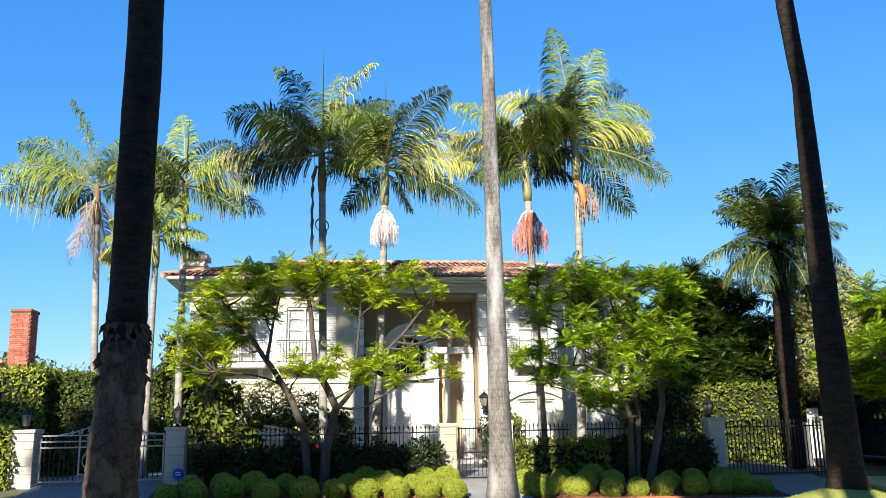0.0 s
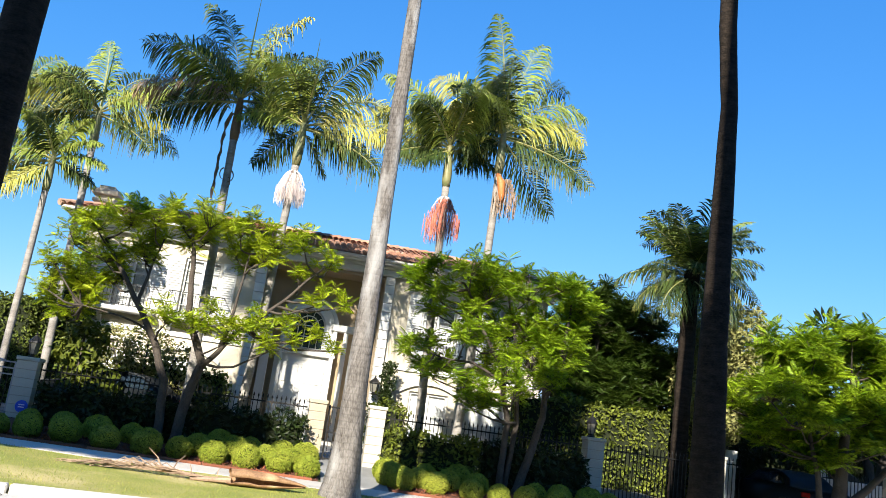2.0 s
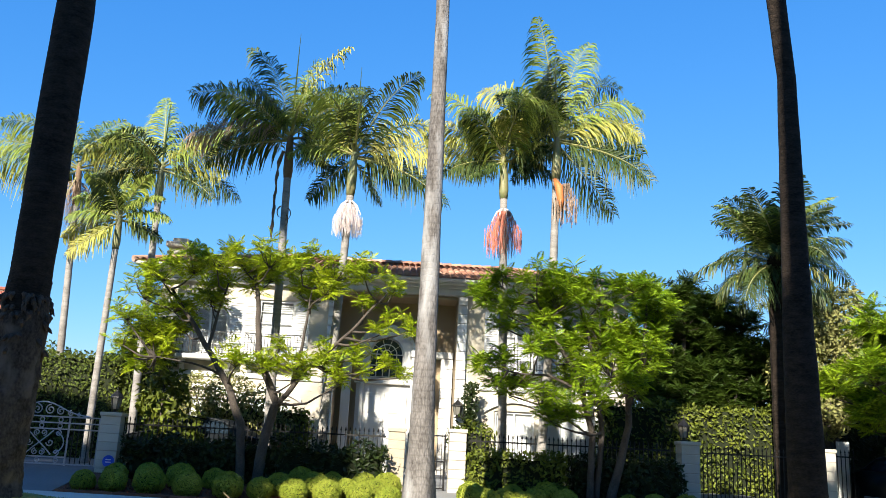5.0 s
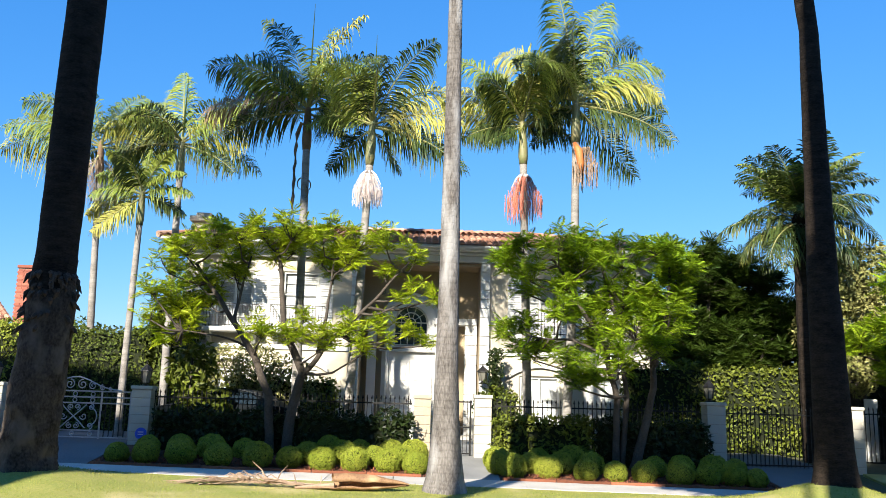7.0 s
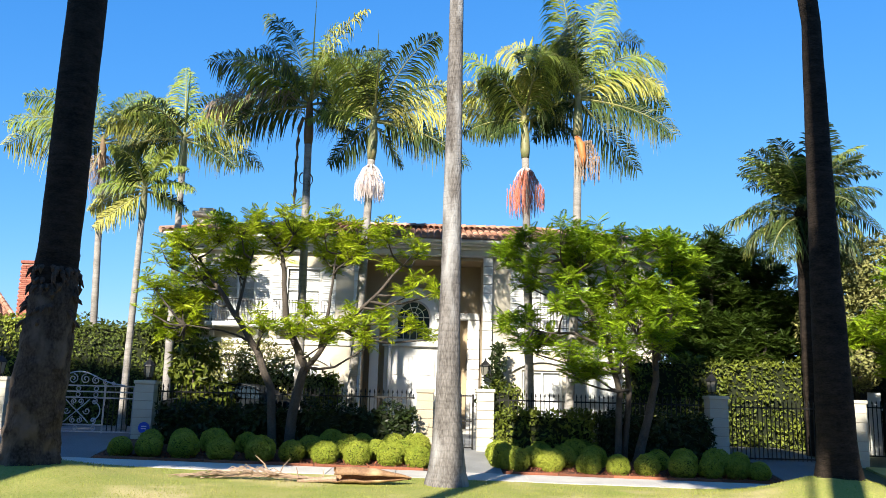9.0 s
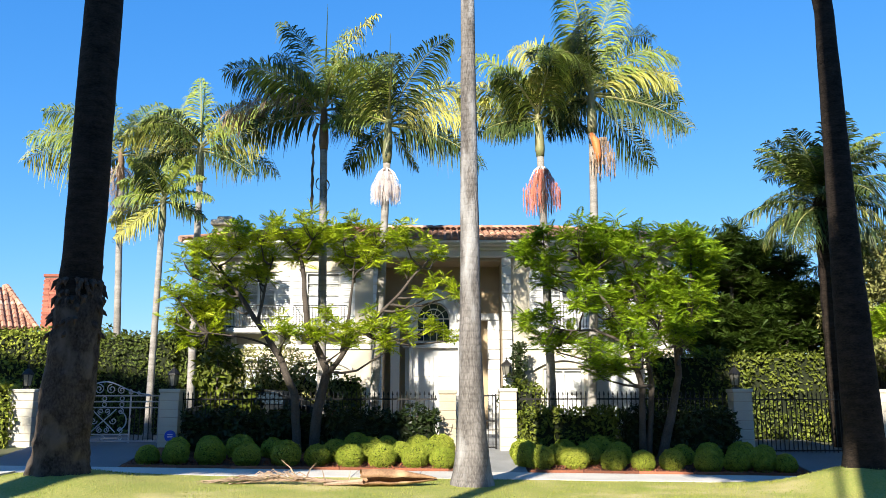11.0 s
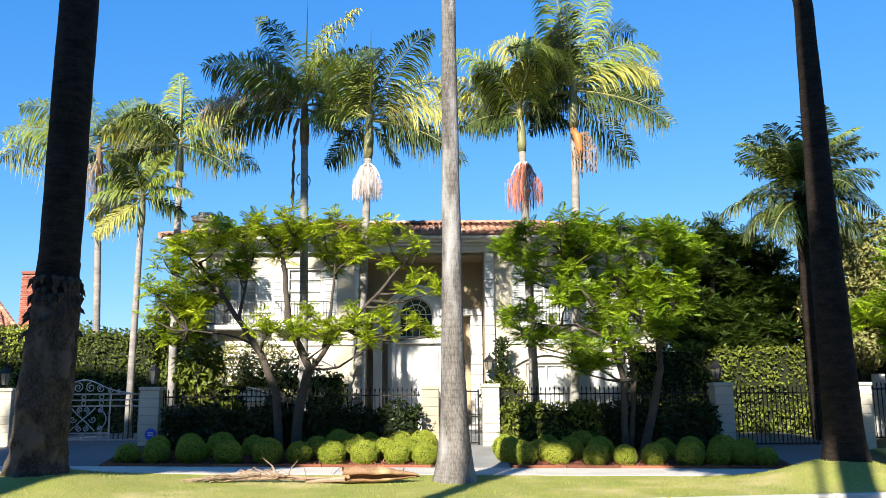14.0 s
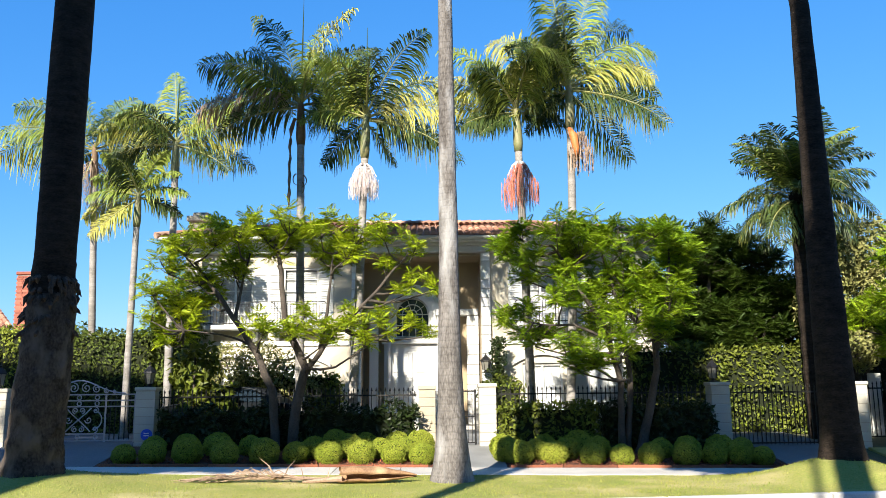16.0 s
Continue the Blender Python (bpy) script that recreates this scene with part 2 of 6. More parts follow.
def quads(name, verts, faces, material, parent=None, label="", smooth=False):
    """A mesh from arrays of vertices and four-cornered faces."""
    me = bpy.data.meshes.new(name)
    faces = np.asarray(faces, dtype=np.int32)
    me.vertices.add(len(verts))
    me.vertices.foreach_set("co", np.asarray(verts, dtype=np.float32).ravel())
    me.loops.add(faces.size)
    me.loops.foreach_set("vertex_index", faces.ravel())
    me.polygons.add(len(faces))
    me.polygons.foreach_set("loop_start", np.arange(0, faces.size, 4, dtype=np.int32))
    me.polygons.foreach_set("use_smooth", np.full(len(faces), smooth))
    me.update(calc_edges=True)
    return mesh_ob(name, me, material, parent, label)


def box(bm, x0, x1, y0, y1, z0, z1, bevel=0.0):
    made = bmesh.ops.create_cube(bm, size=1.0, matrix=Matrix.Translation(((x0 + x1) / 2, (y0 + y1) / 2, (z0 + z1) / 2)) @ Matrix.Diagonal((x1 - x0, y1 - y0, z1 - z0, 1)))
    if bevel:
        edges = list({e for v in made["verts"] for e in v.link_edges})
        bmesh.ops.bevel(bm, geom=edges, offset=bevel, segments=1, affect="EDGES")
    return bm


def a_box(x0, x1, y0, y1, z0, z1, bevel=0.0):
    return box(bmesh.new(), x0, x1, y0, y1, z0, z1, bevel)


def lathe(bm, rings, sides, cx=0, cy=0, turn=0.0, caps=True):
    """Rings of (radius, z) joined round an upright axis."""
    loops = []
    for r, z in rings:
        loops.append([bm.verts.new((cx + r * math.cos(turn + 2 * math.pi * k / sides), cy + r * math.sin(turn + 2 * math.pi * k / sides), z)) for k in range(sides)])
    for a, b in zip(loops, loops[1:]):
        for k in range(sides):
            bm.faces.new((a[k], a[(k + 1) % sides], b[(k + 1) % sides], b[k]))
    if caps:
        bm.faces.new(list(reversed(loops[0])))
        bm.faces.new(loops[-1])
    return bm


def tube(bm, pts, radii, sides=6):
    """A tapered tube along points."""
    pts = [Vector(p) for p in pts]
    if not hasattr(radii, "__len__"):
        radii = [radii] * len(pts)
    loops, side = [], None
    for i, p in enumerate(pts):
        d = (pts[min(i + 1, len(pts) - 1)] - pts[max(i - 1, 0)]).normalized()
        if side is None:
            side = d.orthogonal().normalized()
        side = (side - d * side.dot(d)).normalized()
        other = d.cross(side)
        loops.append([bm.verts.new(p + float(radii[i]) * (math.cos(2 * math.pi * k / sides) * side + math.sin(2 * math.pi * k / sides) * other)) for k in range(sides)])
    for a, b in zip(loops, loops[1:]):
        for k in range(sides):
            bm.faces.new((a[k], a[(k + 1) % sides], b[(k + 1) % sides], b[k]))
    bm.faces.new(list(reversed(loops[0])))
    bm.faces.new(loops[-1])
    return bm


def rough_up(bm, amount, scale, seed=0.0):
    for v in bm.verts:
        n = noise.noise_vector(v.co * scale + Vector((seed, seed * 2, -seed)))
        v.co += n * amount
    return bm


def spin(rng, k):
    """k random turns, as (k, 3, 3)."""
    q = rng.normal(size=(k, 4))
    q /= np.linalg.norm(q, axis=1)[:, None]
    w, x, y, z = q.T
    return np.stack([np.stack([1 - 2 * (y * y + z * z), 2 * (x * y - z * w), 2 * (x * z + y * w)], -1),
                     np.stack([2 * (x * y + z * w), 1 - 2 * (x * x + z * z), 2 * (y * z - x * w)], -1),
                     np.stack([2 * (x * z - y * w), 2 * (y * z + x * w), 1 - 2 * (x * x + y * y)], -1)], -2)


def frame_from(d, up=(0, 0, 1.0), roll=None):
    """Turns whose x axes are the rows of d and whose z axes lie near up."""
    d = d / np.linalg.norm(d, axis=1)[:, None]
    u = np.broadcast_to(np.array(up), d.shape) + 1e-3
    y = np.cross(u, d)
    y /= np.linalg.norm(y, axis=1)[:, None]
    z = np.cross(d, y)
    if roll is not None:
        c, s = np.cos(roll)[:, None], np.sin(roll)[:, None]
        y, z = c * y + s * z, c * z - s * y
    return np.stack([d, y, z], -1)


def scatter(tv, tf, turns, places, sizes):
    """Copies of one small template, as arrays."""
    v = np.einsum("kij,nj->kni", turns, tv) * sizes[:, None, None] + places[:, None, :]
    f = tf[None] + (np.arange(len(places)) * len(tv))[:, None, None]
    return v.reshape(-1, 3), f.reshape(-1, 4)


def join(chunks):
    vs, fs, base = [], [], 0
    for v, f in chunks:
        vs.append(v)
        fs.append(f + base)
        base += len(v)
    return np.concatenate(vs), np.concatenate(fs)


LEAF_V = np.array([(0, 0, 0), (0.5, 0.24, 0.07), (1, 0, -0.03), (0.5, -0.24, 0.07)])
LEAF_F = np.array([(0, 1, 2, 3)])


def fern_leaf(pairs=12):
    """A drooping, twice-feathered leaf of length one."""
    v, f = [], []
    for i in range(pairs):
        s = (i + 0.8) / pairs
        x, z = s, -0.28 * s * s
        ln = 0.34 * math.sin(math.pi * (0.16 + 0.80 * s)) + 0.05
        for side in (1, -1):
            d = Vector((0.55, side * 0.83, -0.22))
            w = Vector((0.029, -side * 0.010, 0))
            p = Vector((x, 0, z))
            base = len(v)
            v += [tuple(p - w * 0.6), tuple(p + d * ln * 0.55 - w * 1.1), tuple(p + d * ln + Vector((0, 0, -0.03))), tuple(p + d * ln * 0.5 + w * 1.1)]
            f.append((base, base + 1, base + 2, base + 3))
    base = len(v)
    v += [(0, -0.008, 0), (0, 0.008, 0), (1, 0.004, -0.28), (1, -0.004, -0.28)]
    f.append((base, base + 1, base + 2, base + 3))
    return np.array(v), np.array(f)


FERN_V, FERN_F = fern_leaf()


# ---- the ground ----
PROFILE_Y = [-60, 3.3, 3.6, 15.45, 15.75, 18.5, 20.5, 22.1, 24.7, 26.5, 30.0, 60.0]
PROFILE_Z = [0.0, 0.0, -0.17, -0.17, -0.02, 0.02, 0.08, 0.11, 0.48, 0.62, 0.72, 0.75]
MOUNDS = [(-4.25, 18.5, 0.34, 1.5), (11.75, 19.0, 0.50, 1.35), (3.86, 19.2, 0.05, 1.0)]


def slant(x, v):
    """The street runs a little askew to the house: the true y for a line v of the profile."""
    return v + 0.11 * max(-30.0, min(40.0, x)) * float(np.interp(v, [16.2, 20.4], [1, 0]))


def ground_z(x, y):
    v = y
    for _ in range(4):
        v = y - (slant(x, v) - v)
    z = float(np.interp(v, PROFILE_Y, PROFILE_Z))
    z -= 0.0135 * (max(-30.0, min(40.0, x)) - 3.0) * float(np.interp(v, [16.5, 20.5, 24.0, 29.0], [0, 1, 1, 0.25]))
    if v > 15.9:
        for mx, my, h, r in MOUNDS:
            z += h * math.exp(-((x - mx) ** 2 + (y - my) ** 2) / (r * r)) * min(1.0, (v - 15.9) / 1.0) * max(0.0, min(1.0, (20.9 - y) / 0.5))
    return z


def sheet(name, xs, ys, lift, depth, material, parent=None, label="", bumpy=0.0):
    """A slab that follows the ground, with sides of its own."""
    bm = bmesh.new()
    top = [[bm.verts.new((x, slant(x, y), ground_z(x, slant(x, y)) + lift + (bumpy * noise.noise(Vector((x * 1.7, y * 1.7, 3))) if bumpy else 0))) for x in xs] for y in ys]
    for j in range(len(ys) - 1):
        for i in range(len(xs) - 1):
            bm.faces.new((top[j][i], top[j][i + 1], top[j + 1][i + 1], top[j + 1][i]))
    if depth:
        rim = top[0] + [r[-1] for r in top[1:]] + top[-1][-2::-1] + [r[0] for r in top[-2:0:-1]]
        low = [bm.verts.new(v.co - Vector((0, 0, depth))) for v in rim]
        for k in range(len(rim)):
            q = (k + 1) % len(rim)
            bm.faces.new((rim[q], rim[k], low[k], low[q]))
    return part(name, bm, material, parent, label, smooth=False)


def span(a, b, step):
    return list(np.linspace(a, b, max(2, int(round((b - a) / step)) + 1)))


far = [-900, -500, -250, -120, -60]
ground = sheet("ground", far + span(-40, 50, 1.5) + [60, 120, 250, 500, 900], far + span(-40, 3.2, 4) + [3.3, 3.6] + span(5, 15.4, 2) + [15.45, 15.75] + span(16.2, 32, 0.6) + [40, 60, 120, 250, 500, 900], -0.035, 0, earth_m)
tagged(ground, "dark planted yard earth reaching to the distance", "ground", kind="structure")
road = sheet("road", span(-80, 90, 4), span(3.62, 14.9, 1.6), 0.02, 0.1, asphalt_m)
tagged(road, "dark grey asphalt street with fine grain", "road", kind="structure")
lawn = sheet("lawn", span(-34, 40, 0.35), span(15.82, 20.5, 0.26), 0.03, 0.1, grass_m, bumpy=0.02)
tagged(lawn, "sunlit green and straw-patched grass strip beside the kerb", "lawn", kind="structure")
near_lawn = sheet("verge", span(-34, 40, 1.0), span(-8, 3.2, 1.0), 0.02, 0.1, grass_m)
tagged(near_lawn, "grass verge along the street", "lawn", kind="structure")
bed = sheet("planting_bed", span(-4.5, 3.55, 0.4), span(22.14, 24.7, 0.3), 0.02, 0.1, mulch_m, bumpy=0.03)
tagged(bed, "reddish bark mulch bed under clipped shrubs", "ground", kind="structure")
bed2 = sheet("planting_bed", span(5.3, 12.2, 0.4), span(22.14, 24.7, 0.3), 0.02, 0.1, mulch_m, bumpy=0.03)
tagged(bed2, "reddish bark mulch bed with a red edging board", "ground", kind="structure")
side_lawn = sheet("lawn", span(15.25, 18.9, 0.4), span(22.14, 24.6, 0.3), 0.03, 0.1, grass_m, bumpy=0.02)
tagged(side_lawn, "small patch of sunlit grass round a street-side tree", "lawn", kind="structure")
kerb = sheet("kerb", span(-80, 90, 5), [15.56, 15.60], -0.05, 0.1, kerb_m)
tagged(kerb, "pale concrete kerb and gutter with joints", "kerb", kind="structure")
pavement = sheet("pavement", span(-80, 90, 2), span(20.5, 22.1, 0.8), -0.02, 0.1, mortar_m)
tagged(pavement, "pale concrete pavement in square slabs", "pavement", kind="structure")
drive_l = sheet("driveway", span(-7.8, -4.5, 0.7), span(22.12, 30.0, 0.7), 0.03, 0.1, drive_m)
tagged(drive_l, "grey concrete driveway rising to the gate", "driveway", kind="structure")
drive_r = sheet("driveway", span(12.2, 14.4, 0.55), span(22.12, 34.0, 0.8), 0.03, 0.1, drive_m)
tagged(drive_r, "grey concrete driveway under tree shade", "driveway", kind="structure")
drive_far = sheet("driveway", span(19.0, 23.0, 0.8), span(15.8, 34.0, 0.8), 0.06, 0.1, concrete_m)
tagged(drive_far, "pale concrete driveway of the next house", "driveway", kind="structure")
path_c = sheet("garden_path", span(3.62, 5.28, 0.5), span(22.12, 31.5, 0.6), 0.03, 0.1, path_m)
tagged(path_c, "concrete garden path to the front door", "path", kind="structure")
apron_l = sheet("driveway_apron", span(-9.0, -6.1, 0.6), span(15.8, 20.48, 0.6), 0.07, 0.1, concrete_m)
tagged(apron_l, "concrete driveway apron across the grass", "driveway", kind="structure")


# unseen dark wall added behind the walk, near side of the street, to cut sky light
bm = a_box(-80, 100, -13, -10, -0.2, 13.5)
bmesh.ops.subdivide_edges(bm, edges=[q for q in bm.edges if abs(q.verts[0].co.x - q.verts[1].co.x) > 1], cuts=40)
for v in bm.verts:
    if v.co.z > 1:
        v.co.z += 1.1 * noise.noise(Vector((v.co.x * 0.23, 0, 4)))
tagged(part("wall_behind", bm, behind_m), "unseen tall dark green wall added behind the near verge to cut sky light", "wall", kind="structure")


# ---- street palms ----
def fan_crown(parent, z, rng, n=26, size=1.5, material=frond2_m):
    tv, tf = [], []
    for k in range(13):
        a = radians(-80 + 160 * k / 12)
        d, w = Vector((math.cos(a), math.sin(a), -0.15)), 0.05
        b = len(tv)
        tv += [(0.5, 0, 0), tuple(Vector((0.5, 0, 0)) + d * 0.35 + Vector((-d.y, d.x, 0)) * w), tuple(Vector((0.5, 0, 0)) + d * 0.75 + Vector((0, 0, -0.15))), tuple(Vector((0.5, 0, 0)) + d * 0.35 - Vector((-d.y, d.x, 0)) * w)]
        tf.append((b, b + 1, b + 2, b + 3))
    b = len(tv)
    tv += [(0, -0.02, 0), (0.5, -0.01, 0), (0.5, 0.01, 0), (0, 0.02, 0)]
    tf.append((b, b + 1, b + 2, b + 3))
    ang = rng.uniform(0, 2 * np.pi, n)
    el = rng.uniform(-1.0, 1.1, n)
    d = np.stack([np.cos(ang) * np.cos(el), np.sin(ang) * np.cos(el), np.sin(el)], -1)
    v, f = scatter(np.array(tv), np.array(tf), frame_from(d), np.tile([0, 0, z], (n, 1)) + d * 0.1, np.full(n, size))
    return quads("crown", v, f, material, parent, "round head of fan-shaped leaves")


def street_palm(x, y, height, profile, lean, label, seed, shag=False, bark=trunk_m, old=0.0):
    z0 = ground_z(x, y)
    e = thing("street_palm", (x, y, z0 - 0.08), label, "palm tree", "palms along the street")
    rng = np.random.default_rng(seed)
    bm = bmesh.new()
    sides, loops = 36 if shag else 22, []
    zs = list(np.linspace(0, 2.4, 40 if shag else 22)) + list(np.linspace(2.5, height, int(height * 8)))
    for i, z in enumerate(zs):
        r = float(np.interp(z, profile[0], profile[1]))
        cx, cy = float(np.interp(z, lean[0], lean[1])), 0.0
        loop = []
        for k in range(sides):
            a = 2 * math.pi * k / sides
            wob = 1 + 0.05 * noise.noise(Vector((math.cos(a) * 1.6, math.sin(a) * 1.6, z * 1.1 + seed))) + 0.010 * noise.noise(Vector((math.cos(a) * 3, math.sin(a) * 3, z * 9 + seed)))
            if shag and z < 4.2:
                wob += 0.11 * noise.noise(Vector((math.cos(a) * 4, math.sin(a) * 4, z * 3.6 + seed))) + 0.05 * noise.noise(Vector((math.cos(a) * 9, math.sin(a) * 9, z * 8 + seed)))
            loop.append(bm.verts.new((cx + r * wob * math.cos(a), cy + r * wob * math.sin(a), z)))
        loops.append(loop)
    for a, b in zip(loops, loops[1:]):
        for k in range(sides):
            bm.faces.new((a[k], a[(k + 1) % sides], b[(k + 1) % sides], b[k]))
    bm.faces.new(loops[-1])
    trunk = part("trunk", bm, bark, e, smooth=True)
    if old:
        trunk.data.materials.append(old_bark_m)
        for f in trunk.data.polygons:
            f.material_index = 1 if f.center.z < old + 0.35 * noise.noise(f.center * 2.5) else 0
    if shag:
        bm = bmesh.new()
        for k in range(120):
            a, z = rng.uniform(0, 2 * math.pi), 3.85 - 1.2 * rng.uniform() ** 2
            r = float(np.interp(z, profile[0], profile[1]))
            cx = float(np.interp(z, lean[0], lean[1]))
            p = Vector((cx + (r - 0.02) * math.cos(a), (r - 0.02) * math.sin(a), z))
            out = Vector((math.cos(a), math.sin(a), 0))
            skew = Vector((rng.uniform(-0.08, 0.08), rng.uniform(-0.08, 0.08), 0))
            tube(bm, [p, p + out * 0.06 + skew * 0.4 + Vector((0, 0, -0.06)), p + out * rng.uniform(0.03, 0.11) + skew + Vector((0, 0, -rng.uniform(0.10, 0.24)))], [0.05, 0.045, 0.008], 5)
        tagged(part("bark_flap", bm, shag_m, e), "ragged flaps of old bark", kind="stuff")
    crown = fan_crown(e, height, rng)
    crown.location = (float(lean[1][-1]), 0, 0)
    return e


street_palm(3.86, 19.2, 23.0, ([0, 0.10, 0.24, 0.30, 0.36, 0.6, 1.0, 1.6, 3, 5, 10.5, 23], [0.49, 0.47, 0.435, 0.40, 0.405, 0.36, 0.31, 0.272, 0.235, 0.205, 0.155, 0.13]),
            ([0, 3, 5, 10.5, 23], [0.0, -0.02, -0.02, -0.03, -0.15]), "slender grey ringed palm trunk with a flared base", 3)
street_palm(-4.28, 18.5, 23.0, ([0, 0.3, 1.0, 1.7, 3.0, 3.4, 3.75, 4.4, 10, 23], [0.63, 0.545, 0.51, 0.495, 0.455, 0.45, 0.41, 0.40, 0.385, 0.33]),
            ([0, 1.4, 3.2, 10, 23], [0.0, 0.05, 0.14, 0.19, 0.1]), "thick shaded palm trunk with shaggy old bark on its lower part", 5, shag=True, bark=shaded_trunk_m, old=3.55)
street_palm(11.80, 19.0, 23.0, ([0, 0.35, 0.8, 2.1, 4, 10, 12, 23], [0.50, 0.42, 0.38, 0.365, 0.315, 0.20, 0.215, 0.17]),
            ([0, 2, 4, 9.9, 12, 23], [0.02, 0.0, -0.03, -0.04, -0.22, -0.5]), "tall shaded palm trunk on a grass mound", 8, bark=shaded_trunk_m)
street_palm(21.0, 19.8, 22.0, ([0, 0.4, 1, 2, 4, 10, 22], [0.48, 0.42, 0.36, 0.31, 0.27, 0.21, 0.16]),
            ([0, 4, 10, 22], [0.0, -0.05, -0.05, 0.0]), "tall grey-brown ringed palm trunk beside a driveway", 11)
# palms on the near side of the street, whose trunks and heads throw shade across it
for px, h, r, sd in ((5.03, 27.0, 0.36, 21), (-10.65, 24.0, 0.55, 22), (-2.6, 30.0, 0.22, 23)):
    street_palm(px, 2.6, h, ([0, 0.5, 2, 10, h], [r * 1.4, r * 1.15, r, r * 0.9, r * 0.8]), ([0, h], [0.0, 0.0]), "very tall palm on the near side of the street", sd)


# ---- feathered palms in the front garden ----
def frond_mesh(name, length, droop, curl, pairs, material, seed, hang=0.9):
    """A feathered frond from the origin along +x: an arching rib with hanging leaflets, rib first."""
    rng = np.random.default_rng(seed)
    seg = 16
    pts, ang = [np.zeros(3)], curl
    for i in range(seg):
        pts.append(pts[-1] + np.array([math.cos(ang), 0, math.sin(ang)]) * length / seg)
        ang -= droop / seg * (0.4 + 1.2 * i / seg)
    pts = np.array(pts)
    v, f = [], []
    for i in range(len(pts) - 1):
        w0, w1 = 0.04 * (1 - 0.85 * i / seg), 0.04 * (1 - 0.85 * (i + 1) / seg)
        b = len(v)
        for p, w in ((pts[i], w0), (pts[i + 1], w1)):
            v += [p + (0, w, 0), p + (0, 0, w), p + (0, -w, 0), p + (0, 0, -w)]
        for k in range(4):
            f.append((b + k, b + (k + 1) % 4, b + 4 + (k + 1) % 4, b + 4 + k))
    split = len(f)
    for i in range(pairs):
        s = 0.12 + 0.87 * i / pairs
        q = s * seg
        k = min(seg - 1, int(q))
        p = pts[k] + (pts[k + 1] - pts[k]) * (q - k)
        along = (pts[k + 1] - pts[k])
        along /= np.linalg.norm(along)
        ln = length * 0.33 * math.sin(math.pi * min(1, 0.22 + 0.72 * s)) * rng.uniform(0.82, 1.1)
        for side in (1, -1):
            out = np.array([0, side, 0]) * rng.uniform(0.85, 1.0) + along * rng.uniform(0.45, 0.75)
            up = np.cross(along, [0, side, 0]) * side
            d = out / np.linalg.norm(out) + np.array([0, 0, 0.18]) + rng.normal(size=3) * 0.13
            w = along * 0.022
            b = len(v)
            a1 = p + d * ln * 0.4 + np.array([0, 0, -0.06 * hang]) * ln
            a2 = p + d * ln * 0.72 + np.array([0, 0, -0.42 * hang]) * ln
            a3 = p + d * ln * 0.86 + np.array([0, 0, -0.85 * hang]) * ln
            v += [p - w * 0.4, p + w * 0.4, a1 + w, a1 - w, a2 + w * 0.9, a2 - w * 0.9, a3 + w * 0.15, a3 - w * 0.15]
            f += [(b, b + 1, b + 2, b + 3), (b + 3, b + 2, b + 4, b + 5), (b + 5, b + 4, b + 6, b + 7)]
    ob = quads(name, np.array(v), np.array(f), material)
    me = ob.data
    me.materials.append(rachis_m)
    me.polygons.foreach_set("material_index", [1] * split + [0] * (len(f) - split))
    bpy.data.objects.remove(ob)
    return me


